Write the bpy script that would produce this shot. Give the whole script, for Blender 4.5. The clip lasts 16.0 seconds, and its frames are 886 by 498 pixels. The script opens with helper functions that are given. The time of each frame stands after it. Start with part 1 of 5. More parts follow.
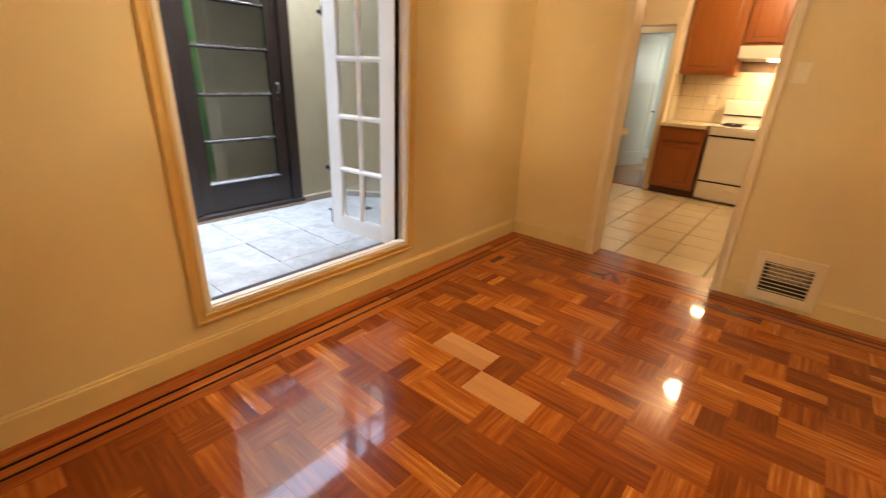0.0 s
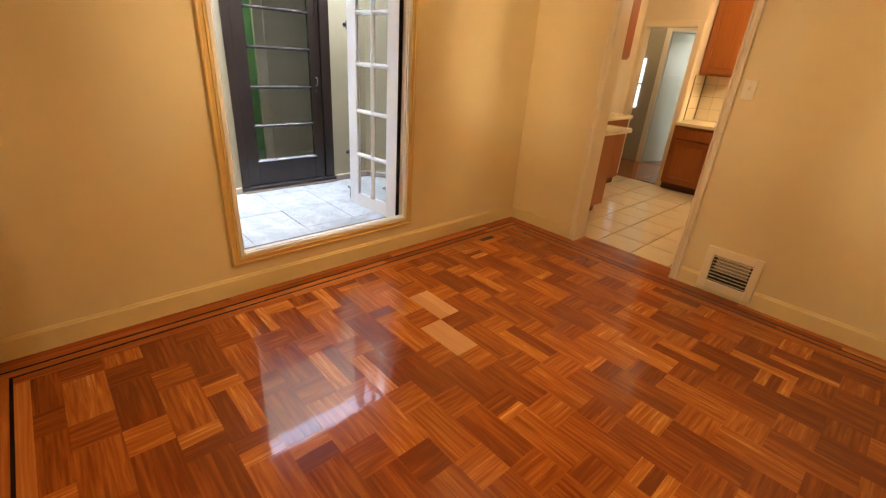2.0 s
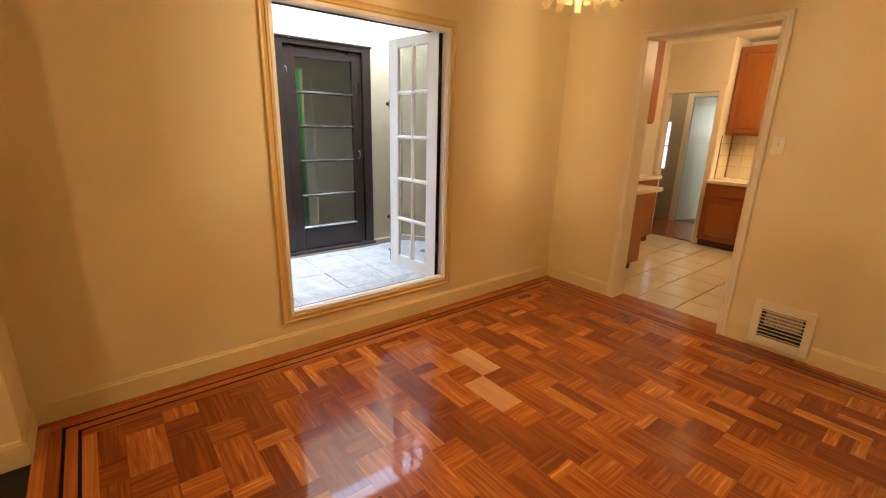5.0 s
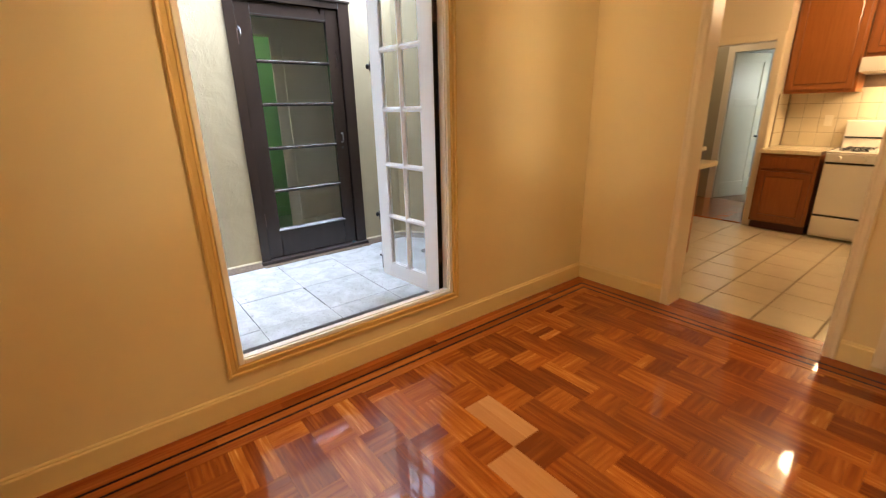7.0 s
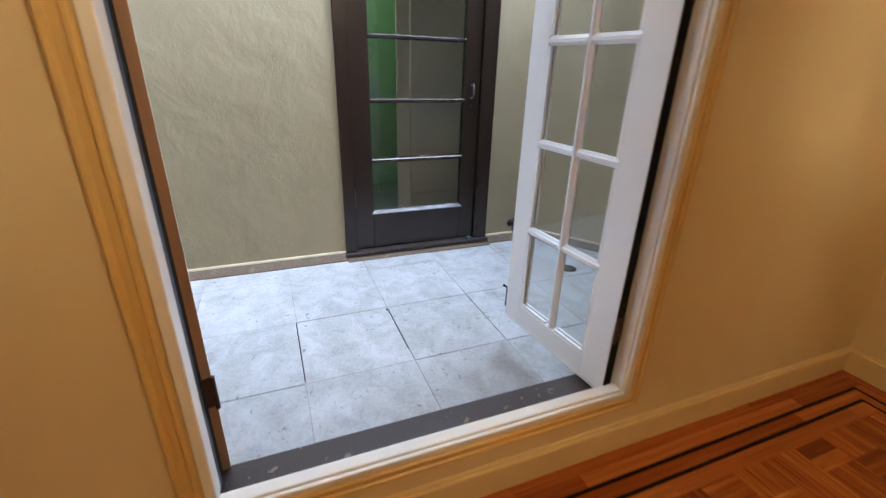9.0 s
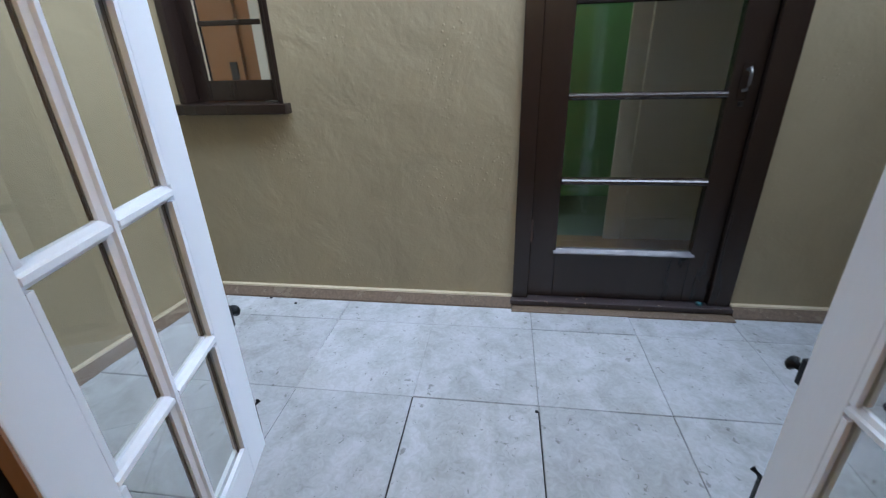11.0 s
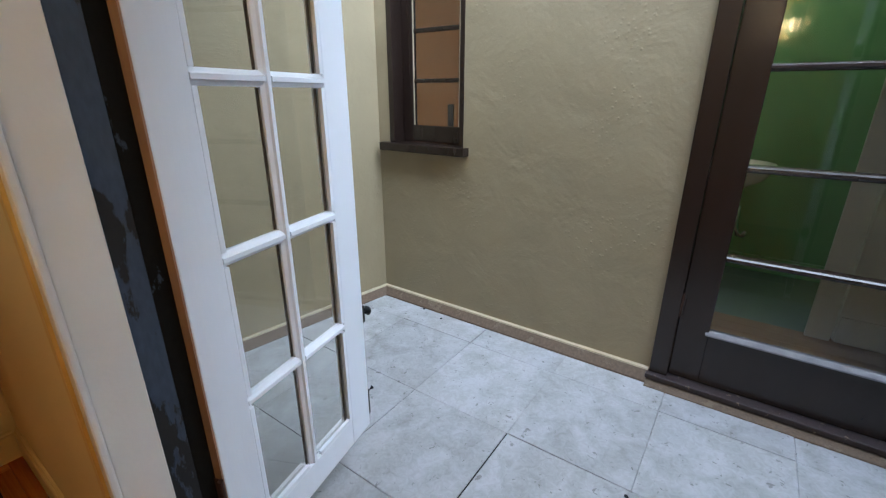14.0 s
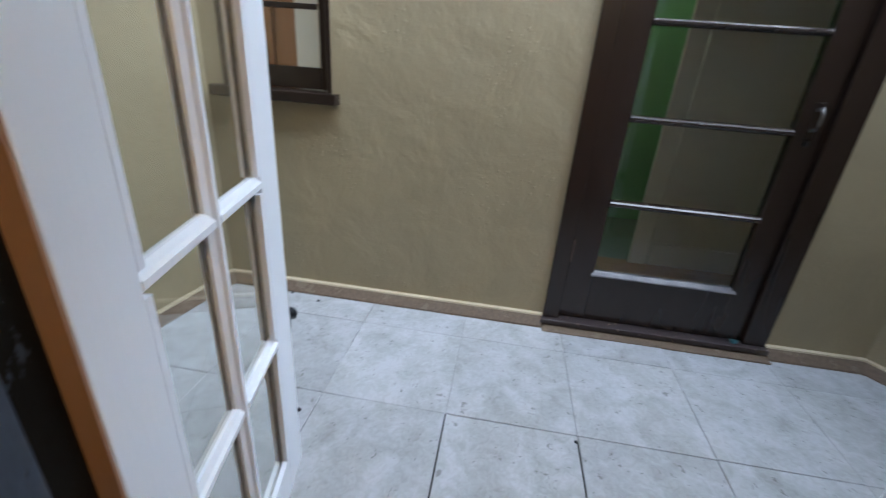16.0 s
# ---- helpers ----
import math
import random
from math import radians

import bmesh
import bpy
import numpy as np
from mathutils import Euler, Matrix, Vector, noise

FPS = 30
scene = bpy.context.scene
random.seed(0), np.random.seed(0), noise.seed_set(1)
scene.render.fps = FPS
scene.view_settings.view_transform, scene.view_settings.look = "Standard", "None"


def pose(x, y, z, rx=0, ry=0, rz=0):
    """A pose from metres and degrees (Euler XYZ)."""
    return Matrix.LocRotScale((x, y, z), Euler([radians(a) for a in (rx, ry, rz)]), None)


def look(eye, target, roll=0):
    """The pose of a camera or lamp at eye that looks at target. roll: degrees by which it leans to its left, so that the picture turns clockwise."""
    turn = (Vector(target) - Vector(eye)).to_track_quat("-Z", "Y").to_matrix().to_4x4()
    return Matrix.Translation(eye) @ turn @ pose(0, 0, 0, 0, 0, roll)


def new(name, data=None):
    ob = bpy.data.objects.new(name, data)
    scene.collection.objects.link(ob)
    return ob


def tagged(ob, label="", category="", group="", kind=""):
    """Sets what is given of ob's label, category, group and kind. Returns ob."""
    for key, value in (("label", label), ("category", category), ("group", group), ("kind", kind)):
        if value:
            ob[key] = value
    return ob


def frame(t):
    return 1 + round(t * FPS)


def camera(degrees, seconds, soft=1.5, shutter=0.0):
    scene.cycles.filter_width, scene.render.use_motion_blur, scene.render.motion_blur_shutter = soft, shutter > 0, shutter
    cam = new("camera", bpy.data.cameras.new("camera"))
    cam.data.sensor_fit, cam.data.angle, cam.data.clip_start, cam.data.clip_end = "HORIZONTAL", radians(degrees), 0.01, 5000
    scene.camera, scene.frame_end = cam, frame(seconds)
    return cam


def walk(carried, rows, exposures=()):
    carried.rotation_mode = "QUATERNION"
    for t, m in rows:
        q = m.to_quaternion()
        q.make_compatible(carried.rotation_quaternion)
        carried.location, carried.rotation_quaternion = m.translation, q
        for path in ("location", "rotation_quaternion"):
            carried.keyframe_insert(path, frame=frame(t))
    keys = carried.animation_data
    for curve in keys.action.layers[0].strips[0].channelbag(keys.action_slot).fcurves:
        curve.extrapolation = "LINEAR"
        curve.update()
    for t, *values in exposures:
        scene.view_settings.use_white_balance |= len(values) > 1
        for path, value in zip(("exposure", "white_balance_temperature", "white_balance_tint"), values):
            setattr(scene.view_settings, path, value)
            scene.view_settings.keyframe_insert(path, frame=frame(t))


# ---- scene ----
cam = camera(91.1, 16.0, soft=1.2, shutter=0.4)
EXPOSURES = [(0.0, 2.88, 5850, 10), (8.0, 2.64, 5680, 10), (9.0, 2.22, 5400, 10), (9.5, 2.02, 5250, 10), (12.0, 1.38, 5380, 8), (16.0, 1.52, 5480, 8)]
PATH = [
    (0, (-0.15, 0.115, 1.308), (-1.333, 1.545, 0.563), 2.6),
    (0.5, (0.056, 0.076, 1.363), (-1.403, 1.215, 0.605), 1.0),
    (1, (0.345, 0.133, 1.382), (-1.169, 1.12, 0.525), -0.1),
    (1.5, (0.412, 0.059, 1.407), (-1.026, 1.205, 0.621), -1.9),
    (2, (0.545, 0.003, 1.491), (-0.776, 1.261, 0.67), 4.0),
    (2.5, (0.559, -0.032, 1.488), (-0.791, 1.33, 0.918), 1.6),
    (3, (0.581, -0.092, 1.483), (-0.856, 1.223, 1.026), 0.5),
    (3.5, (0.594, -0.128, 1.48), (-0.928, 1.055, 0.951), 0.9),
    (4, (0.599, -0.142, 1.479), (-0.91, 1.052, 0.936), -0.1),
    (4.5, (0.601, -0.145, 1.479), (-0.921, 1.034, 0.938), 2.0),
    (4.7, (0.599, -0.14, 1.479), (-0.907, 1.06, 0.94), 2.1),
    (6.8, (0.047, 0.35, 1.371), (-1.447, 1.516, 0.732), -2.1),
    (7, (-0.077, 0.429, 1.377), (-1.576, 1.6, 0.759), -1.3),
    (7.5, (-0.334, 0.606, 1.362), (-1.927, 1.646, 0.746), 0.4),
    (8, (-0.603, 0.752, 1.328), (-2.321, 1.486, 0.615), -2.8),
    (8.5, (-0.925, 0.883, 1.302), (-2.642, 1.609, 0.577), 0.5),
    (9, (-1.202, 0.993, 1.286), (-2.908, 1.688, 0.508), 1.7),
    (9.5, (-1.492, 1.104, 1.27), (-3.31, 1.517, 0.547), 2.5),
    (9.7, (-1.567, 1.13, 1.253), (-3.412, 1.462, 0.555), 2.4),
    (11.8, (-2.036, 1.488, 1.283), (-3.761, 0.932, 0.437), -1.4),
    (12, (-2.011, 1.525, 1.297), (-3.744, 0.927, 0.497), 0.3),
    (12.5, (-1.945, 1.589, 1.348), (-3.643, 0.723, 0.741), 1.1),
    (13, (-1.929, 1.634, 1.351), (-3.549, 0.644, 0.721), -0.6),
    (13.5, (-1.926, 1.629, 1.347), (-3.503, 0.593, 0.683), -1.0),
    (14, (-1.917, 1.602, 1.345), (-3.458, 0.52, 0.671), 0.1),
    (14.5, (-1.905, 1.529, 1.316), (-3.515, 0.581, 0.603), 1.5),
    (15, (-1.905, 1.449, 1.296), (-3.593, 0.683, 0.544), 2.3),
    (15.5, (-1.952, 1.216, 1.242), (-3.662, 0.611, 0.4), 2.9),
    (16, (-1.992, 1.117, 1.26), (-3.806, 0.888, 0.449), 4.4),
]
walk(cam, [(t, look(eye, target, roll)) for t, eye, target, roll in PATH], EXPOSURES)

# ---- world and light ----
world = bpy.data.worlds.new("sky")
scene.world = world
world.use_nodes = True
wn = world.node_tree.nodes
sky = wn.new("ShaderNodeTexSky")
sky.sky_type, sky.sun_disc = "NISHITA", False
sky.sun_elevation, sky.sun_rotation = radians(53), radians(21)
wn["Background"].inputs["Strength"].default_value = 0.15
cloud = wn.new("ShaderNodeMix")
cloud.data_type = "RGBA"
cloud.inputs["Factor"].default_value = 0.6
cloud.inputs["B"].default_value = (10.4, 11.6, 13.4, 1)
world.node_tree.links.new(sky.outputs["Color"], cloud.inputs["A"])
world.node_tree.links.new(cloud.outputs["Result"], wn["Background"].inputs["Color"])


def lamp(name, kind, place, power, colour, size=0.05, aim=None):
    data = bpy.data.lights.new(name, kind)
    data.energy, data.color = power, colour
    if kind == "AREA":
        data.size = size
    else:
        data.shadow_soft_size = size
    ob = new(name, data)
    ob.matrix_world = look(place, aim) if aim else Matrix.Translation(place)
    return ob


sun_data = bpy.data.lights.new("sun", "SUN")
sun_data.energy, sun_data.angle, sun_data.color = 5.0, radians(80), (0.97, 0.99, 1.0)
sun = new("sun", sun_data)
sun.matrix_world = look((0, 0, 0), (-0.27, -0.72, -1.0))
WARM = (1.0, 0.695, 0.365)
CHANDELIER = (-0.69, 1.65, 1.995)
lamp("chandelier_lamp", "POINT", (CHANDELIER[0], CHANDELIER[1], 2.15), 18.0, WARM, 0.012)
lamp("kitchen_lamp", "POINT", (-0.7, 5.6, 2.34), 7.0, (1.0, 0.64, 0.31), 0.12)
lamp("hood_lamp", "AREA", (-0.78, 6.50, 1.585), 1.6, (1.0, 0.66, 0.32), 0.16, (-0.78, 6.56, 0))
# Unseen fill light, added only to brighten the hall.
lamp("hall_fill", "POINT", (-2.9, 6.8, 2.35), 1.6, (1.0, 0.72, 0.44), 0.1)
# Added area lamp standing in for daylight from an unseen window.
lamp("bedroom_window_light", "AREA", (-1.50, 8.35, 1.5), 1.7, (1.0, 0.96, 0.82), 0.75, (-3.0, 8.35, 1.1))
lamp("bath_lamp", "POINT", (-5.45, 1.3, 2.45), 3.8, (1.0, 0.88, 0.66), 0.12)
lamp("side_room_lamp", "POINT", (-5.1, -1.1, 2.2), 0.13, (1.0, 0.58, 0.24), 0.12)
# Unseen fill added in the next room to lift the dining walls.
lamp("living_fill", "POINT", (0.2, -2.6, 2.2), 8.0, WARM, 0.15)

# ---- materials ----


def nodes_of(name):
    m = bpy.data.materials.new(name)
    m.use_nodes = True
    t = m.node_tree
    return m, t.nodes, t.links, t.nodes["Principled BSDF"]


def surface(name, colour, rough=0.5, vary=0.12, scale=6.0, fine=120.0, bump=0.1, metal=0.0, coat=0.0, stretch=(1, 1, 1), depth=0.002):
    """A painted, plastered or metal surface: two scales of tone, and fine relief."""
    m, n, l, b = nodes_of(name)
    co = n.new("ShaderNodeTexCoord")
    mp = n.new("ShaderNodeMapping")
    mp.inputs["Scale"].default_value = stretch
    l.new(co.outputs["Object"], mp.inputs["Vector"])
    a = n.new("ShaderNodeTexNoise")
    a.inputs["Scale"].default_value, a.inputs["Detail"].default_value = scale, 5
    f = n.new("ShaderNodeTexNoise")
    f.inputs["Scale"].default_value, f.inputs["Detail"].default_value = fine, 3
    for x in (a, f):
        l.new(mp.outputs["Vector"], x.inputs["Vector"])
    mix = n.new("ShaderNodeMix")
    mix.data_type = "RGBA"
    mix.inputs["A"].default_value = (*[c * (1 - vary) for c in colour], 1)
    mix.inputs["B"].default_value = (*[min(1, c * (1 + vary)) for c in colour], 1)
    l.new(a.outputs["Fac"], mix.inputs["Factor"])
    l.new(mix.outputs["Result"], b.inputs["Base Color"])
    b.inputs["Roughness"].default_value, b.inputs["Metallic"].default_value = rough, metal
    b.inputs["Coat Weight"].default_value = coat
    add = n.new("ShaderNodeMath")
    add.operation = "ADD"
    l.new(a.outputs["Fac"], add.inputs[0])
    l.new(f.outputs["Fac"], add.inputs[1])
    bp = n.new("ShaderNodeBump")
    bp.inputs["Strength"].default_value, bp.inputs["Distance"].default_value = bump, depth
    l.new(add.outputs[0], bp.inputs["Height"])
    l.new(bp.outputs["Normal"], b.inputs["Normal"])
    return m


def wood(name, tones, rough=0.3, coat=0.0, grain=(2.5, 45, 45), spread=1.0, bump=0.06, wave=0.0, lift=0.0):
    """Grained wood whose tone changes from piece to piece and strip to strip."""
    m, n, l, b = nodes_of(name)
    co, info, geo = n.new("ShaderNodeTexCoord"), n.new("ShaderNodeObjectInfo"), n.new("ShaderNodeNewGeometry")
    off = n.new("ShaderNodeVectorMath")
    off.operation = "MULTIPLY_ADD"
    isl = n.new("ShaderNodeMath")
    isl.operation = "MULTIPLY_ADD"
    isl.inputs[1].default_value = 0.20
    l.new(geo.outputs["Random Per Island"], isl.inputs[0])
    l.new(info.outputs["Random"], isl.inputs[2])
    comb = n.new("ShaderNodeCombineXYZ")
    for k in range(3):
        l.new(isl.outputs[0], comb.inputs[k])
    off.inputs[1].default_value = (13, 7, 5)
    l.new(comb.outputs[0], off.inputs[0])
    l.new(co.outputs["Object"], off.inputs[2])
    mp = n.new("ShaderNodeMapping")
    mp.inputs["Scale"].default_value = grain
    l.new(off.outputs[0], mp.inputs["Vector"])
    g = n.new("ShaderNodeTexNoise")
    g.inputs["Scale"].default_value, g.inputs["Detail"].default_value, g.inputs["Distortion"].default_value = 1.6, 7, 0.6
    l.new(mp.outputs["Vector"], g.inputs["Vector"])
    tone = n.new("ShaderNodeMath")
    tone.operation = "FRACT"
    l.new(isl.outputs[0], tone.inputs[0])
    amt = n.new("ShaderNodeMath")
    amt.operation = "MULTIPLY_ADD"
    amt.inputs[1].default_value, amt.inputs[2].default_value = 1.25, lift - 0.68
    l.new(g.outputs["Fac"], amt.inputs[0])
    tot = n.new("ShaderNodeMath")
    tot.operation = "MULTIPLY_ADD"
    tot.inputs[1].default_value = spread
    l.new(tone.outputs[0], tot.inputs[0])
    l.new(amt.outputs[0], tot.inputs[2])
    ramp = n.new("ShaderNodeValToRGB")
    e = ramp.color_ramp.elements
    while len(e) < len(tones):
        e.new(0.5)
    for k, c in enumerate(tones):
        e[k].position, e[k].color = k / (len(tones) - 1), (*c, 1)
    l.new(tot.outputs[0], ramp.inputs["Fac"])
    l.new(ramp.outputs["Color"], b.inputs["Base Color"])
    b.inputs["Specular IOR Level"].default_value = 0.12 if coat > 0.5 else 0.5
    b.inputs["Roughness"].default_value, b.inputs["Coat Weight"].default_value, b.inputs["Coat Roughness"].default_value = rough, coat, 0.05
    bp = n.new("ShaderNodeBump")
    bp.inputs["Strength"].default_value, bp.inputs["Distance"].default_value = bump, 0.001
    l.new(g.outputs["Fac"], bp.inputs["Height"])
    l.new(bp.outputs["Normal"], b.inputs["Normal"])
    if wave:
        w = n.new("ShaderNodeTexNoise")
        w.inputs["Scale"].default_value, w.inputs["Detail"].default_value = 14, 2
        l.new(geo.outputs["Position"], w.inputs["Vector"])
        wb = n.new("ShaderNodeBump")
        wb.inputs["Strength"].default_value, wb.inputs["Distance"].default_value = wave, 0.002
        l.new(w.outputs["Fac"], wb.inputs["Height"])
        l.new(wb.outputs["Normal"], b.inputs["Coat Normal"])
    return m


def glass(name, tint=(0.96, 0.98, 0.97), rough=0.0):
    m, n, l, b = nodes_of(name)
    b.inputs["Base Color"].default_value = (*tint, 1)
    b.inputs["Transmission Weight"].default_value, b.inputs["Roughness"].default_value, b.inputs["IOR"].default_value = 1.0, rough, 1.45
    return m


def cut_crystal(name):
    """Clear cut crystal: most light goes straight through, some is scattered and some glints."""
    m, n, l, b = nodes_of(name)
    tr, tl, mx, my = n.new("ShaderNodeBsdfTransparent"), n.new("ShaderNodeBsdfTranslucent"), n.new("ShaderNodeMixShader"), n.new("ShaderNodeMixShader")
    tr.inputs["Color"].default_value = (1.0, 0.96, 0.88, 1)
    tl.inputs["Color"].default_value = (0.30, 0.27, 0.19, 1)
    b.inputs["Base Color"].default_value, b.inputs["Roughness"].default_value = (0.5, 0.45, 0.32, 1), 0.06
    b.inputs["Specular IOR Level"].default_value = 1.0
    my.inputs[0].default_value, mx.inputs[0].default_value = 0.4, 0.24
    l.new(tl.outputs[0], my.inputs[1])
    l.new(b.outputs[0], my.inputs[2])
    l.new(tr.outputs[0], mx.inputs[1])
    l.new(my.outputs[0], mx.inputs[2])
    l.new(mx.outputs[0], n["Material Output"].inputs["Surface"])
    return m


def peeling(name, over, under, share, scale, rough=0.55, stretch=(1, 1, 1), relief=0.0015):
    """Old paint that has come away in sharp-edged flakes from what lies under it."""
    m, n, l, b = nodes_of(name)
    geo, mp = n.new("ShaderNodeNewGeometry"), n.new("ShaderNodeMapping")
    mp.inputs["Scale"].default_value = stretch
    l.new(geo.outputs["Position"], mp.inputs["Vector"])
    a, f = n.new("ShaderNodeTexNoise"), n.new("ShaderNodeTexNoise")
    a.inputs["Scale"].default_value, a.inputs["Detail"].default_value, a.inputs["Roughness"].default_value = scale, 7, 0.62
    f.inputs["Scale"].default_value, f.inputs["Detail"].default_value = scale * 6, 4
    for x in (a, f):
        l.new(mp.outputs["Vector"], x.inputs["Vector"])
    cut = n.new("ShaderNodeValToRGB")
    cut.color_ramp.elements[0].position, cut.color_ramp.elements[0].color = share - 0.012, (0, 0, 0, 1)
    cut.color_ramp.elements[1].position, cut.color_ramp.elements[1].color = share + 0.012, (1, 1, 1, 1)
    l.new(a.outputs["Fac"], cut.inputs["Fac"])
    mix, tone = n.new("ShaderNodeMix"), n.new("ShaderNodeMix")
    mix.data_type = tone.data_type = "RGBA"
    tone.inputs["A"].default_value = (*[c * 0.6 for c in over], 1)
    tone.inputs["B"].default_value = (*[min(1, c * 1.5) for c in over], 1)
    l.new(f.outputs["Fac"], tone.inputs["Factor"])
    mix.inputs["A"].default_value = (*under, 1)
    l.new(tone.outputs["Result"], mix.inputs["B"])
    l.new(cut.outputs["Color"], mix.inputs["Factor"])
    l.new(mix.outputs["Result"], b.inputs["Base Color"])
    b.inputs["Roughness"].default_value = rough
    add = n.new("ShaderNodeMath")
    add.operation = "MULTIPLY_ADD"
    add.inputs[1].default_value = 0.4
    l.new(f.outputs["Fac"], add.inputs[0])
    l.new(cut.outputs["Color"], add.inputs[2])
    bp = n.new("ShaderNodeBump")
    bp.inputs["Strength"].default_value, bp.inputs["Distance"].default_value = 0.7, relief
    l.new(add.outputs[0], bp.inputs["Height"])
    l.new(bp.outputs["Normal"], b.inputs["Normal"])
    return m


def glow(name, colour, strength):
    m, n, l, b = nodes_of(name)
    b.inputs["Emission Color"].default_value, b.inputs["Emission Strength"].default_value = (*colour, 1), strength
    b.inputs["Base Color"].default_value = (0.8, 0.75, 0.6, 1)
    return m


def stucco(name, colour):
    """Trowelled cement render under thick paint: broad swirls, ridges and grit."""
    m, n, l, b = nodes_of(name)
    geo = n.new("ShaderNodeNewGeometry")
    big, mid, fine = (n.new("ShaderNodeTexNoise") for _ in range(3))
    for x, sc, d, dist in ((big, 4.2, 6, 0.35), (mid, 5.5, 4, 0.3), (fine, 60.0, 4, 0.0)):
        x.inputs["Scale"].default_value, x.inputs["Detail"].default_value, x.inputs["Distortion"].default_value = sc, d, dist
        l.new(geo.outputs["Position"], x.inputs["Vector"])
    mid.noise_type = "RIDGED_MULTIFRACTAL"
    mix = n.new("ShaderNodeMix")
    mix.data_type = "RGBA"
    mix.inputs["A"].default_value = (*[c * 0.86 for c in colour], 1)
    mix.inputs["B"].default_value = (*[c * 1.12 for c in colour], 1)
    l.new(big.outputs["Fac"], mix.inputs["Factor"])
    l.new(mix.outputs["Result"], b.inputs["Base Color"])
    b.inputs["Roughness"].default_value = 0.62
    h = n.new("ShaderNodeMath")
    h.operation = "MULTIPLY_ADD"
    h.inputs[1].default_value = 0.05
    l.new(fine.outputs["Fac"], h.inputs[0])
    h2 = n.new("ShaderNodeMath")
    h2.operation = "MULTIPLY_ADD"
    h2.inputs[1].default_value = 0.035
    l.new(mid.outputs["Fac"], h2.inputs[0])
    l.new(big.outputs["Fac"], h2.inputs[2])
    l.new(h2.outputs[0], h.inputs[2])
    # small crumbs and pits gather in patches
    vor, patch, cr = n.new("ShaderNodeTexVoronoi"), n.new("ShaderNodeTexNoise"), n.new("ShaderNodeValToRGB")
    vor.inputs["Scale"].default_value = 46
    patch.inputs["Scale"].default_value, patch.inputs["Detail"].default_value = 3.1, 5
    for x in (vor, patch):
        l.new(geo.outputs["Position"], x.inputs["Vector"])
    cr.color_ramp.elements[0].position, cr.color_ramp.elements[0].color = 0.10, (1, 1, 1, 1)
    cr.color_ramp.elements[1].position, cr.color_ramp.elements[1].color = 0.30, (0, 0, 0, 1)
    l.new(vor.outputs["Distance"], cr.inputs["Fac"])
    pr = n.new("ShaderNodeValToRGB")
    pr.color_ramp.elements[0].position, pr.color_ramp.elements[1].position = 0.50, 0.66
    l.new(patch.outputs["Fac"], pr.inputs["Fac"])
    crumbs = n.new("ShaderNodeMath")
    crumbs.operation = "MULTIPLY"
    l.new(cr.outputs["Color"], crumbs.inputs[0])
    l.new(pr.outputs["Color"], crumbs.inputs[1])
    total = n.new("ShaderNodeMath")
    total.operation = "MULTIPLY_ADD"
    total.inputs[1].default_value = 0.085
    l.new(crumbs.outputs[0], total.inputs[0])
    l.new(h.outputs[0], total.inputs[2])
    bp = n.new("ShaderNodeBump")
    bp.inputs["Strength"].default_value, bp.inputs["Distance"].default_value = 0.72, 0.02
    l.new(total.outputs[0], bp.inputs["Height"])
    l.new(bp.outputs["Normal"], b.inputs["Normal"])
    return m


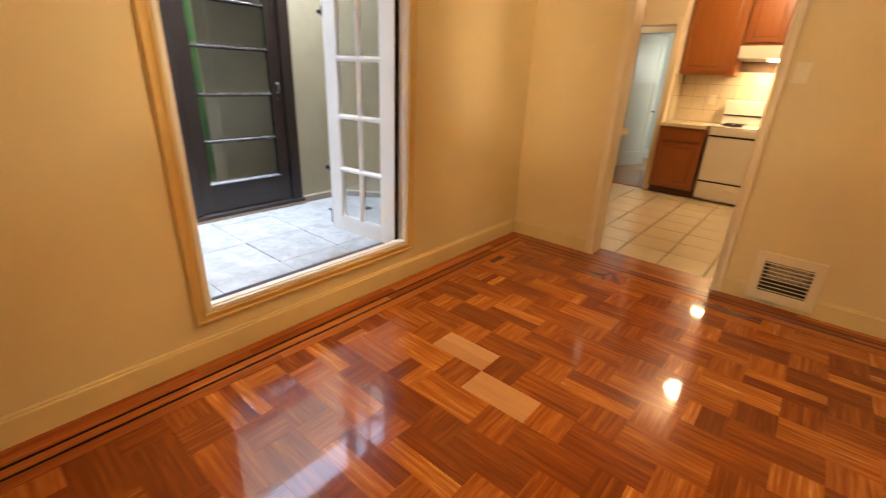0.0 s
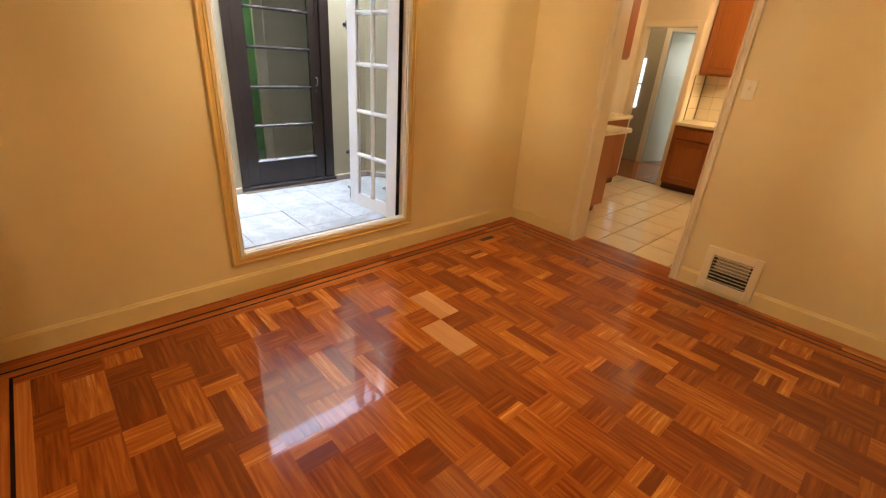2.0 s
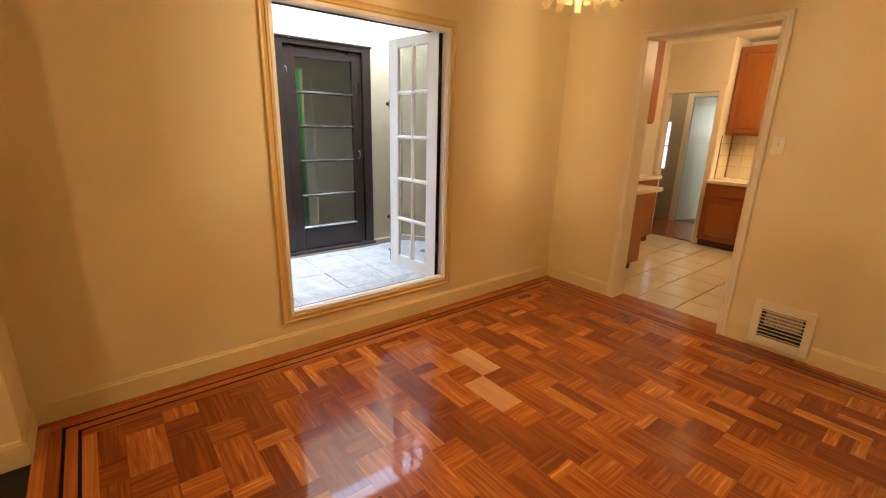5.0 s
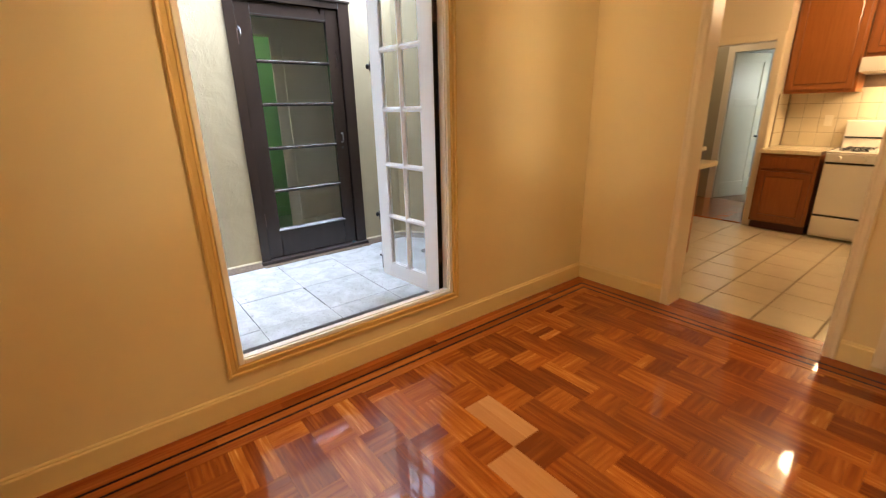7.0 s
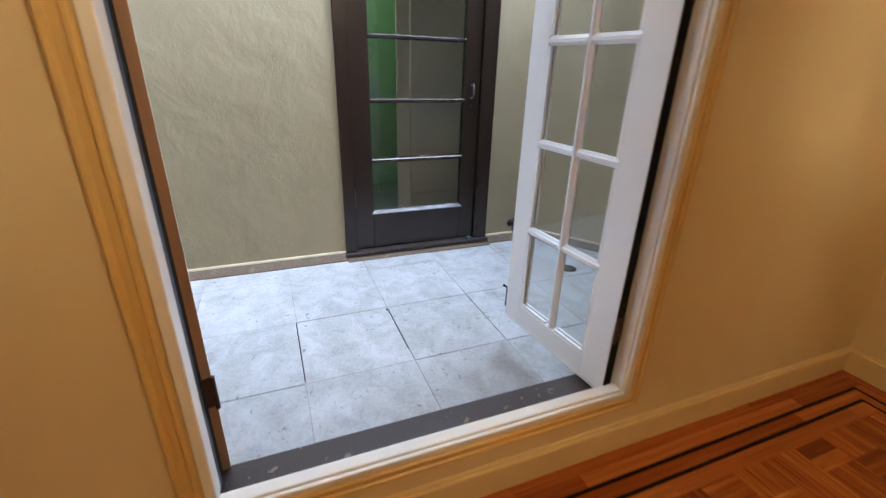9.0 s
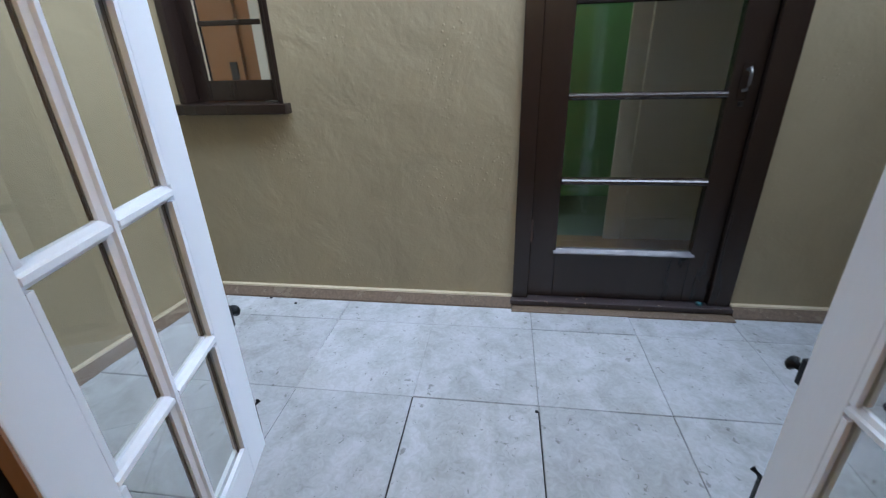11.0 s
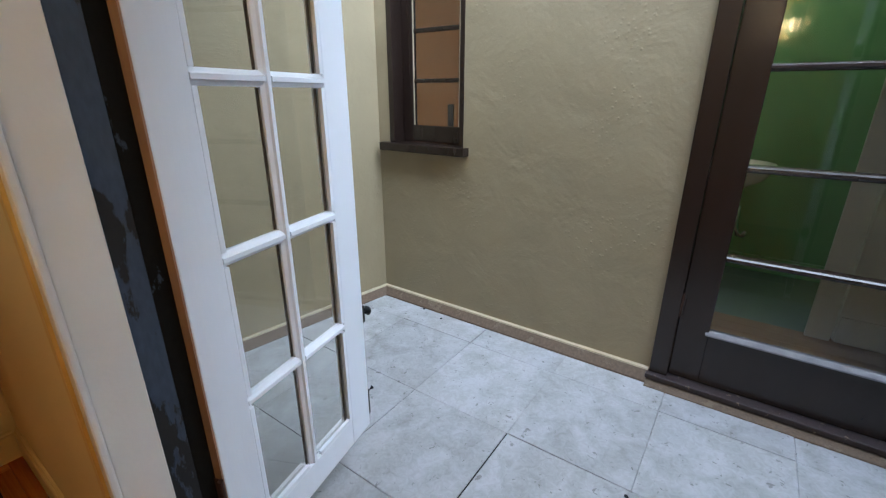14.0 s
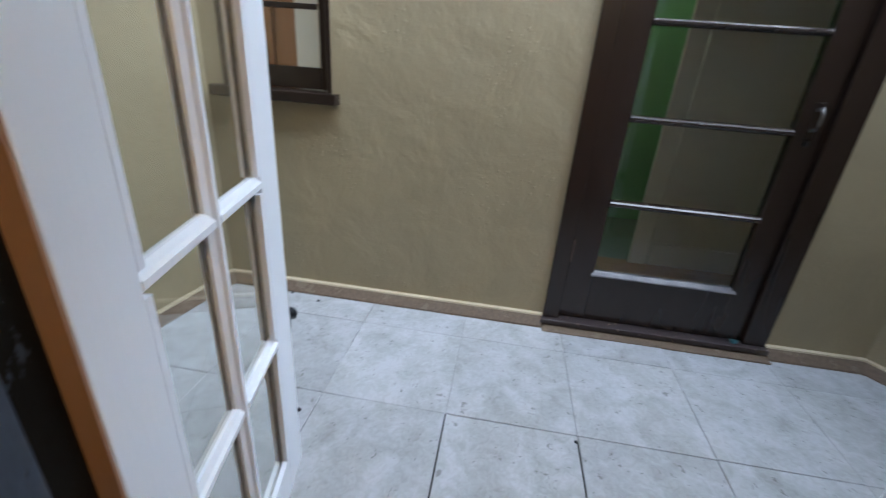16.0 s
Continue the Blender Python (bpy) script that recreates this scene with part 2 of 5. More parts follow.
def slab_stone(name):
    """Pale grey painted concrete slabs with cloudy wear and dark specks."""
    m, n, l, b = nodes_of(name)
    geo, info = n.new("ShaderNodeNewGeometry"), n.new("ShaderNodeObjectInfo")
    a, c, s = (n.new("ShaderNodeTexNoise") for _ in range(3))
    for x, sc, d, dist in ((a, 7.0, 8, 0.8), (c, 34.0, 6, 1.5), (s, 42.0, 4, 0.6)):
        x.inputs["Scale"].default_value, x.inputs["Detail"].default_value, x.inputs["Distortion"].default_value = sc, d, dist
        l.new(geo.outputs["Position"], x.inputs["Vector"])
    sm = n.new("ShaderNodeMath")
    sm.operation = "MULTIPLY_ADD"
    sm.inputs[1].default_value = 0.6
    l.new(c.outputs["Fac"], sm.inputs[0])
    l.new(a.outputs["Fac"], sm.inputs[2])
    r = n.new("ShaderNodeValToRGB")
    e = r.color_ramp.elements
    e[0].position, e[0].color = 0.50, (0.275, 0.28, 0.27, 1)
    e[1].position, e[1].color = 1.02, (0.445, 0.455, 0.48, 1)
    l.new(sm.outputs[0], r.inputs["Fac"])
    sp = n.new("ShaderNodeValToRGB")
    sp.color_ramp.elements[0].position, sp.color_ramp.elements[0].color = 0.292, (0.56, 0.55, 0.53, 1)
    sp.color_ramp.elements[1].position, sp.color_ramp.elements[1].color = 0.345, (1, 1, 1, 1)
    l.new(s.outputs["Fac"], sp.inputs["Fac"])
    mul = n.new("ShaderNodeMix")
    mul.data_type, mul.blend_type = "RGBA", "MULTIPLY"
    mul.inputs["Factor"].default_value = 1
    l.new(r.outputs["Color"], mul.inputs["A"])
    l.new(sp.outputs["Color"], mul.inputs["B"])
    v = n.new("ShaderNodeHueSaturation")
    vv = n.new("ShaderNodeMath")
    vv.operation = "MULTIPLY_ADD"
    vv.inputs[1].default_value, vv.inputs[2].default_value = 0.14, 0.93
    l.new(info.outputs["Random"], vv.inputs[0])
    l.new(vv.outputs[0], v.inputs["Value"])
    l.new(mul.outputs["Result"], v.inputs["Color"])
    l.new(v.outputs["Color"], b.inputs["Base Color"])
    b.inputs["Roughness"].default_value = 0.55
    bp = n.new("ShaderNodeBump")
    bp.inputs["Strength"].default_value, bp.inputs["Distance"].default_value = 0.3, 0.004
    l.new(sm.outputs[0], bp.inputs["Height"])
    l.new(bp.outputs["Normal"], b.inputs["Normal"])
    return m


M_WALL = surface("cream_wall_paint", (0.72, 0.60, 0.34), 0.55, 0.05, 2.5, 140, 0.12)
M_CEIL = surface("ceiling_paint", (0.74, 0.66, 0.50), 0.7, 0.04, 2.5, 140, 0.1)
M_TRIM = surface("ochre_cream_trim_paint", (0.66, 0.47, 0.17), 0.34, 0.08, 5, 90, 0.12)
M_SKIRT = surface("cream_skirting_paint", (0.70, 0.56, 0.28), 0.45, 0.08, 4, 110, 0.12)
M_KWALL = surface("kitchen_wall_paint", (0.74, 0.65, 0.48), 0.5, 0.05, 2.5, 140, 0.1)
M_KTRIM = surface("pale_trim_paint", (0.76, 0.67, 0.50), 0.35, 0.05, 5, 90, 0.1)
M_WHITE = surface("white_gloss_paint", (0.86, 0.895, 0.96), 0.30, 0.03, 8, 110, 0.12, stretch=(1, 1, 0.15))
M_BEAD = surface("white_bead_paint", (0.82, 0.81, 0.77), 0.35, 0.06, 9, 110, 0.15)
M_BLUE = peeling("old_blue_grey_paint", (0.045, 0.064, 0.100), (0.012, 0.012, 0.013), 0.45, 16, 0.5, (1, 1, 0.35))
M_BLACK = peeling("dark_jamb", (0.0065, 0.006, 0.005), (0.045, 0.06, 0.08), 0.335, 20, 0.7, (1, 1, 0.4))
M_BARE = wood("bare_fir_edge", [(0.25, 0.14, 0.08), (0.36, 0.215, 0.125)], 0.6, grain=(30, 30, 1.5))
M_BLACK.node_tree.nodes["Principled BSDF"].inputs["Specular IOR Level"].default_value = 0.15
M_STEEL = surface("dull_steel", (0.16, 0.155, 0.15), 0.4, 0.15, metal=0.9)
M_RUST = surface("rusted_hinge_metal", (0.06, 0.028, 0.018), 0.6, 0.4, 40, 150, 0.4, metal=0.4)
M_IRON = surface("black_iron", (0.012, 0.013, 0.015), 0.4, 0.3, 40, 150, 0.2, metal=0.6)
M_BROWN = surface("dark_brown_gloss_paint", (0.022, 0.014, 0.011), 0.23, 0.25, 10, 60, 0.16, stretch=(1, 1, 0.2))
M_STUCCO = stucco("olive_tan_stucco", (0.325, 0.269, 0.165))
M_GREYGLOSS = surface("uneven_grey_gloss_paint", (0.13, 0.125, 0.135), 0.2, 0.5, 18, 70, 0.3)
M_CURB = peeling("tan_cement_curb", (0.125, 0.088, 0.058), (0.165, 0.125, 0.085), 0.40, 13, 0.75)
M_CURBTOP = surface("pale_curb_lip", (0.46, 0.39, 0.27), 0.7, 0.2, 20, 90, 0.4)
M_SLAB = slab_stone("pale_grey_paving")
M_JOINT = surface("pale_mortar_joint", (0.36, 0.36, 0.36), 0.9, 0.4, 30, 150, 0.5)
M_CRACK = surface("black_dirt_in_open_joint", (0.018, 0.017, 0.016), 0.9, 0.4, 30, 150, 0.5)
M_THRESH = peeling("dark_threshold_paint", (0.042, 0.032, 0.032), (0.20, 0.15, 0.10), 0.36, 26, 0.35)
TONES = [(0.165, 0.029, 0.002), (0.235, 0.048, 0.0035), (0.33, 0.080, 0.006), (0.46, 0.140, 0.013), (0.72, 0.31, 0.055)]
M_OAK = wood("red_oak_parquet", TONES, 0.26, 0.85, (2.5, 40, 40), 0.70, 0.05, wave=0.10, lift=0.08)
M_PALE = wood("pale_oak_parquet", [(0.46, 0.20, 0.06), (0.60, 0.30, 0.10)], 0.26, 1.0, (3.0, 40, 40), 0.6, 0.05, wave=0.10)
M_STRIP = wood("oak_border_strip", [(0.25, 0.052, 0.006), (0.40, 0.112, 0.015), (0.58, 0.21, 0.036)], 0.26, 0.85, (1.2, 50, 50), 0.8, 0.05, wave=0.10)
M_INLAY = wood("dark_walnut_inlay", [(0.008, 0.003, 0.002), (0.02, 0.007, 0.004)], 0.6, 0.0, (1.2, 50, 50), 0.8, 0.05)
M_INLAY.node_tree.nodes["Principled BSDF"].inputs["Specular IOR Level"].default_value = 0.08
M_CAB = wood("orange_stained_oak", [(0.22, 0.060, 0.008), (0.35, 0.120, 0.021)], 0.35, 0.35, (40, 40, 2.0), 0.6, 0.08)
# Darker copy of the cabinet oak: toe-space shade put into the colour.
M_CABSHADE = wood("shade_darkened_oak", [(0.05, 0.012, 0.004), (0.09, 0.02, 0.006)], 0.5, 0.0, (2, 40, 40), 0.6)
M_TILE = surface("cream_floor_tile", (0.62, 0.53, 0.36), 0.16, 0.07, 9, 60, 0.05)
M_GROUT = surface("tan_grout", (0.16, 0.10, 0.055), 0.8, 0.3, 20, 120, 0.3)
M_SPLASH = surface("glazed_cream_wall_tile", (0.70, 0.61, 0.42), 0.14, 0.05, 9, 60, 0.04)
M_ENAMEL = surface("white_enamel", (0.78, 0.73, 0.64), 0.18, 0.02, 6, 60, 0.02)
# Near-black: stands in for shade in gaps and hollows; also floor bases.
M_DARK = surface("black_gap", (0.01, 0.01, 0.01), 0.5, 0.2)
M_PLATE = surface("ivory_plastic", (0.78, 0.72, 0.58), 0.35, 0.03)
M_CHROME = surface("chrome", (0.75, 0.75, 0.75), 0.12, 0.05, metal=1.0)
M_BRASS = surface("brass", (0.60, 0.42, 0.16), 0.22, 0.1, metal=1.0)
M_GREEN = surface("green_wall_paint", (0.15, 0.34, 0.16), 0.4, 0.06, 2.5, 140, 0.1)
M_GTILE = surface("dull_green_floor", (0.09, 0.14, 0.10), 0.3, 0.1, 9, 60, 0.05)
M_ORANGE = surface("tan_room_paint", (0.21, 0.085, 0.014), 0.6, 0.08, 2.5, 140, 0.1)
M_OFFWHITE = surface("off_white_door_paint", (0.58, 0.55, 0.43), 0.4, 0.05, 5, 90, 0.1)
M_GREYDOOR = surface("grey_white_door_paint", (0.56, 0.55, 0.43), 0.35, 0.05, 5, 90, 0.1)
M_HOSE = surface("blue_green_hose_rubber", (0.03, 0.12, 0.14), 0.45, 0.1)
M_GLASS = glass("window_glass", (1.0, 1.0, 1.0))
# Tint puts the far wall's shade into the pane glass.
M_DIMGLASS = glass("dim_tinted_glass", (0.86, 0.86, 0.83))
M_CRYSTAL = cut_crystal("chandelier_crystal")
M_BULB = glow("lit_bulb", (1.0, 0.78, 0.42), 5)
M_LENS = glow("lit_lamp_lens", (1.0, 0.74, 0.40), 1.6)
M_HALL = surface("olive_hall_paint", (0.36, 0.31, 0.20), 0.5, 0.05, 2.5, 140, 0.1)
M_PASSAGE = wood("dull_oak_boards", [(0.16, 0.085, 0.03), (0.26, 0.14, 0.05)], 0.4, 0.2, (1.2, 50, 50), 0.8, 0.05)
M_PALEWALL = surface("pale_blue_grey_wall_paint", (0.62, 0.64, 0.60), 0.6, 0.05, 2.5, 140, 0.1)
M_DKLINE = surface("dark_brown_line", (0.05, 0.036, 0.028), 0.5, 0.3, 20, 80, 0.2)
M_PORC = surface("white_porcelain", (0.75, 0.75, 0.72), 0.15, 0.02)

# ---- building helpers ----


def box(bm, x0, x1, y0, y1, z0, z1):
    v = [bm.verts.new((x, y, z)) for z in (z0, z1) for y in (y0, y1) for x in (x0, x1)]
    for f in ((0, 2, 3, 1), (4, 5, 7, 6), (0, 1, 5, 4), (2, 6, 7, 3), (0, 4, 6, 2), (1, 3, 7, 5)):
        bm.faces.new([v[k] for k in f])
    return v


def boxes(*rows):
    bm = bmesh.new()
    for r in rows:
        box(bm, *r)
    return bm


def rounded(bm, width=0.003, segments=2):
    bmesh.ops.bevel(bm, geom=list(bm.edges), offset=width, segments=segments, profile=0.5, affect="EDGES")
    return bm


def tube(bm, points, radius, sides=10):
    """A round bar along a line of points, closed at both ends."""
    pts = [Vector(p) for p in points]
    rings = []
    for k, p in enumerate(pts):
        d = (pts[min(k + 1, len(pts) - 1)] - pts[max(k - 1, 0)]).normalized()
        side = d.cross(Vector((0, 0, 1)) if abs(d.z) < 0.9 else Vector((1, 0, 0))).normalized()
        up = side.cross(d)
        r = radius[k] if isinstance(radius, (list, tuple)) else radius
        rings.append([bm.verts.new(p + r * (math.cos(a) * side + math.sin(a) * up)) for a in (2 * math.pi * i / sides for i in range(sides))])
    for a, b in zip(rings, rings[1:]):
        for i in range(sides):
            bm.faces.new((a[i], a[(i + 1) % sides], b[(i + 1) % sides], b[i]))
    bm.faces.new(rings[0][::-1])
    bm.faces.new(rings[-1])
    return bm


def spin(bm, profile, sides=24, at=(0, 0, 0)):
    """A turned form from (radius, height) pairs."""
    rings = [[bm.verts.new((at[0] + r * math.cos(2 * math.pi * i / sides), at[1] + r * math.sin(2 * math.pi * i / sides), at[2] + z)) for i in range(sides)] for r, z in profile]
    for a, b in zip(rings, rings[1:]):
        for i in range(sides):
            bm.faces.new((a[i], a[(i + 1) % sides], b[(i + 1) % sides], b[i]))
    bm.faces.new(rings[0][::-1])
    bm.faces.new(rings[-1])
    return bm


def mesh_of(name, bm, material, smooth=False):
    bmesh.ops.recalc_face_normals(bm, faces=list(bm.faces))
    me = bpy.data.meshes.new(name)
    bm.to_mesh(me)
    bm.free()
    me.materials.append(material)
    if smooth:
        for p in me.polygons:
            p.use_smooth = True
    return me


def part(name, bm, material, parent=None, label="", smooth=False):
    ob = new(name, mesh_of(name, bm, material, smooth))
    ob.parent = parent
    return tagged(ob, label)


def thing(name, label, category, group="", kind="", m=None):
    ob = new(name)
    ob.empty_display_size = 0.1
    if m:
        ob.matrix_world = m
    return tagged(ob, label, category, group, kind)


def structure(name, bm, material, label, category, smooth=False):
    return tagged(part(name, bm, material, None, "", smooth), label, category, "", "structure")


def moulding(bm, profile, path, closed=False):
    """A profile of (out, up) pairs swept along corners given as (point, out, up) frames."""
    rings = [[bm.verts.new(Vector(p) + a * Vector(o) + b * Vector(u)) for a, b in profile] for p, o, u in path]
    pairs = list(zip(rings, rings[1:])) + ([(rings[-1], rings[0])] if closed else [])
    n = len(profile)
    for a, b in pairs:
        for i in range(n):
            bm.faces.new((a[i], a[(i + 1) % n], b[(i + 1) % n], b[i]))
    if not closed:
        bm.faces.new(rings[0][::-1])
        bm.faces.new(rings[-1])
    return bm

# ---- dining room: structure ----
XW, XO, YN, YS, XE, ZC = -2.075, -2.235, 3.435, -0.53, 1.40, 2.70
ZP = 0.083
DY0, DY1, DZ0, DZ1 = 0.776, 2.030, 0.272, 2.125
KX0, KX1, KZ = -1.315, -0.455, 2.160

structure("wall_west", boxes(
    (XO, XW, YS - 0.22, DY0 - 0.02, -0.1, ZC), (XO, XW, DY1 + 0.02, YN + 0.14, -0.1, ZC),
    (XO, XW, DY0 - 0.02, DY1 + 0.02, DZ1 + 0.02, ZC), (XO, XW, DY0 - 0.02, DY1 + 0.02, -0.1, 0.20)),
    M_WALL, "cream-painted plaster wall with a double door opening", "wall")
structure("wall_north", boxes(
    (XW, KX0 - 0.02, YN, YN + 0.14, -0.1, ZC), (KX1 + 0.02, XE, YN, YN + 0.14, -0.1, ZC), (KX0 - 0.02, KX1 + 0.02, YN, YN + 0.14, KZ + 0.02, ZC)),
    M_WALL, "cream-painted plaster wall with the kitchen doorway", "wall")
structure("wall_south", boxes(
    (XW, -1.77, YS - 0.22, YS, -0.1, ZC), (1.15, XE, YS - 0.22, YS, -0.1, ZC), (-1.77, 1.15, YS - 0.22, YS, 2.2, ZC)),
    M_WALL, "cream plaster wall with a wide opening to the next room", "wall")
structure("wall_east", boxes((XE, XE + 0.12, -4.2, YN + 0.14, -0.1, ZC)), M_WALL, "plain cream plaster wall", "wall")
structure("wall_living_west", boxes((-3.1, -2.98, -4.2, YS - 0.22, -0.1, ZC)), M_WALL, "plain cream wall of the next room", "wall")
structure("wall_living_step", boxes((-2.98, XO, YS - 0.22, YS - 0.10, -0.1, ZC)), M_WALL, "plain cream wall of the next room", "wall")
structure("wall_living_south", boxes((-3.1, XE + 0.12, -4.32, -4.2, -0.1, ZC)), M_WALL, "plain cream wall of the next room", "wall")
structure("ceiling", boxes((-3.1, XE + 0.12, -4.32, YN + 0.14, ZC, ZC + 0.1)), M_CEIL, "plain cream-painted plaster ceiling", "ceiling")

BASE = [(0, 0), (0.016, 0), (0.016, 0.104), (0.013, 0.109), (0.008, 0.110), (0.0075, 0.116), (0.003, 0.122), (0, 0.123)]


def skirting(name, corners, out, label, material=None):
    """A skirting board along a straight stretch of wall."""
    bm = bmesh.new()
    moulding(bm, BASE, [(c, out, (0, 0, 1)) for c in corners])
    structure(name, bm, material or M_SKIRT, label, "skirting")


skirting("baseboard", [(XW, YS, 0), (XW, YN, 0)], (1, 0, 0), "cream-painted wooden baseboard along the dining wall")
skirting("baseboard", [(XW + 0.016, YN, 0), (KX0 - 0.061, YN, 0)], (0, -1, 0), "short cream baseboard beside the kitchen doorway")
skirting("baseboard", [(KX1 + 0.061, YN, 0), (-0.256, YN, 0)], (0, -1, 0), "short cream baseboard beside the wall register")
skirting("baseboard", [(0.102, YN, 0), (XE, YN, 0)], (0, -1, 0), "cream-painted wooden baseboard along the kitchen wall")
skirting("baseboard", [(XW + 0.016, YS, 0), (-1.754, YS, 0)], (0, 1, 0), "short cream baseboard on the archway return")
skirting("baseboard", [(-1.77, YS, 0), (-1.77, YS - 0.22, 0)], (1, 0, 0), "short cream baseboard round the archway end")

CASE = [(0, 0), (0, 0.012), (0.010, 0.024), (0.020, 0.024), (0.024, 0.017), (0.048, 0.015), (0.053, 0.020), (0.064, 0.021), (0.070, 0.014), (0.070, 0)]


SLIM = [(0.0185 + 0.735 * w, h) for w, h in CASE]


def casing(name, plane, o, material, label, sides, profile=CASE):
    """A moulded frame round an opening: corners in order, mitred. plane(a, b, h) gives the point at a, b and h out of the wall."""
    bm = bmesh.new()
    rings = []
    for a, b, da, db in sides:
        rings.append([bm.verts.new(plane(a + da * w, b + db * w, h)) for w, h in profile])
    n = len(profile)
    pairs = list(zip(rings, rings[1:])) + ([(rings[-1], rings[0])] if o else [])
    for p, q in pairs:
        for i in range(n):
            bm.faces.new((p[i], p[(i + 1) % n], q[(i + 1) % n], q[i]))
    if not o:
        bm.faces.new(rings[0][::-1])
        bm.faces.new(rings[-1])
    return structure(name, bm, material, label, "door trim")


casing("trim", lambda a, b, h: (XW + h, a, b), True, M_TRIM, "cream moulded wooden casing round the raised double door opening",
       [(DY0, DZ0, -1, -1), (DY1, DZ0, 1, -1), (DY1, DZ1, 1, 1), (DY0, DZ1, -1, 1)], SLIM)
casing("trim", lambda a, b, h: (a, YN - h, b), False, M_KTRIM, "cream moulded wooden casing round the kitchen doorway",
       [(KX0, 0.0, -1, 0), (KX0, KZ, -1, 1), (KX1, KZ, 1, 1), (KX1, 0.0, 1, 0)], [(0.86 * w, h) for w, h in CASE])
structure("door_jamb", boxes((KX0 - 0.02, KX0, YN, YN + 0.15, 0, KZ), (KX1, KX1 + 0.02, YN, YN + 0.15, 0, KZ), (KX0 - 0.02, KX1 + 0.02, YN, YN + 0.15, KZ, KZ + 0.02)),
          M_KTRIM, "cream-painted lining of the kitchen doorway", "door jamb")

# double door frame: white stool and stops, old blue-grey rebate, dark jamb, threshold
frame_1 = thing("door_frame", "white-edged wooden frame of the raised double door", "door frame", "", "structure", Matrix.Translation((XW, 1.403, DZ0)))


def in_frame(name, rows, material, label="", bev=0.0):
    bm = boxes(*[(a - XW, b - XW, c - 1.403, d - 1.403, e - DZ0, f - DZ0) for a, b, c, d, e, f in rows])
    return part(name, rounded(bm, bev) if bev else bm, material, frame_1, label)


for y0, y1, deep in ((DY0 - 0.02, DY0 - 0.001, 0.074), (DY1 - 0.012, DY1 + 0.02, 0.046)):
    in_frame("stop", [(XW - deep, XW + 0.006, y0, y1, DZ0 - 0.01, DZ1)], M_BEAD, "white-painted stop bead", 0.003)
in_frame("stop", [(XW - 0.046, XW + 0.006, DY0 - 0.02, DY1 + 0.02, DZ1 - 0.012, DZ1 + 0.02)], M_BEAD, "white-painted stop bead", 0.003)
for y0, y1 in ((DY0 - 0.0182, DY0 + 0.007), (DY1 - 0.007, DY1 + 0.0182)):
    in_frame("face_bead", [(XW + 0.0065, XW + 0.0200, y0, y1, DZ0 - 0.0182, DZ1 + 0.0182)], M_BEAD, "white-painted face bead", 0.004)
in_frame("face_bead", [(XW + 0.0065, XW + 0.0200, DY0 + 0.0072, DY1 - 0.0072, DZ1 - 0.007, DZ1 + 0.0182)], M_BEAD, "white-painted face bead", 0.004)
in_frame("face_bead", [(XW + 0.0065, XW + 0.0200, DY0 + 0.0072, DY1 - 0.0072, DZ0 - 0.0182, DZ0 + 0.004)], M_BEAD, "white-painted face bead", 0.004)
in_frame("sill", [(XW - 0.030, XW + 0.006, DY0, DY1, DZ0 - 0.012, DZ0 + 0.010)], M_BEAD, "white-painted sill bead", 0.004)
in_frame("sill", [(XW - 0.042, XW - 0.030, DY0, DY1, DZ0 - 0.012, DZ0 + 0.001)], M_BEAD, "white-painted sill bead", 0.002)
for y0, y1, a, b in ((DY0 - 0.018, DY0 - 0.006, 0.075, 0.120), (DY1 + 0.006, DY1 + 0.018, 0.047, 0.086)):
    in_frame("rebate", [(XW - b, XW - a, y0, y1, 0.227, DZ1)], M_BLUE, "peeling blue-grey paint on the rebate")
    in_frame("jamb", [(XO + 0.005, XW - b - 0.001, y0, y1, 0.227, DZ1)], M_BLACK, "dark weathered jamb")
in_frame("head", [(XO + 0.005, XW - 0.066, DY0 - 0.018, DY1 + 0.018, DZ1 + 0.002, DZ1 + 0.018)], M_BLACK, "dark weathered head jamb")
in_frame("threshold", [(XO - 0.012, XW - 0.042, DY0 - 0.018, DY1 + 0.018, 0.198, 0.226)], M_THRESH, "dark brown painted threshold", 0.004)

# ---- light well ----
WXP = -3.905


def prism(bm, pts, z0, z1):
    """An upright block over a plan outline."""
    lo, hi = [bm.verts.new((x, y, z0)) for x, y in pts], [bm.verts.new((x, y, z1)) for x, y in pts]
    n = len(pts)
    for i in range(n):
        bm.faces.new((lo[i], lo[(i + 1) % n], hi[(i + 1) % n], hi[i]))
    bm.faces.new(lo[::-1])
    bm.faces.new(hi)
    return bm


WALL_TOP = 3.3
PD0, PD1, PDZ = 1.400, 2.425, 2.250
WI0, WI1, WIZ0, WIZ1 = -0.175, 0.336, 1.075, 2.36
structure("wall_patio_west", boxes(
    (WXP - 0.2, WXP, -0.8, WI0, -0.1, WALL_TOP), (WXP - 0.2, WXP, WI1, PD0, -0.1, WALL_TOP), (WXP - 0.2, WXP, PD1, 4.4, -0.1, WALL_TOP),
    (WXP - 0.2, WXP, WI0, WI1, -0.1, 1.03), (WXP - 0.2, WXP, WI0, WI1, WIZ1, WALL_TOP), (WXP - 0.2, WXP, PD0, PD1, PDZ, WALL_TOP), (WXP - 0.2, WXP, PD0, PD1, -0.1, 0.060)),
    M_STUCCO, "olive-tan trowelled stucco wall of the light well", "wall")
bm = prism(bmesh.new(), [(-3.905, -0.262), (-2.245, -0.505), (-2.245, -0.80), (-3.905, -0.80)], -0.1, 2.75)
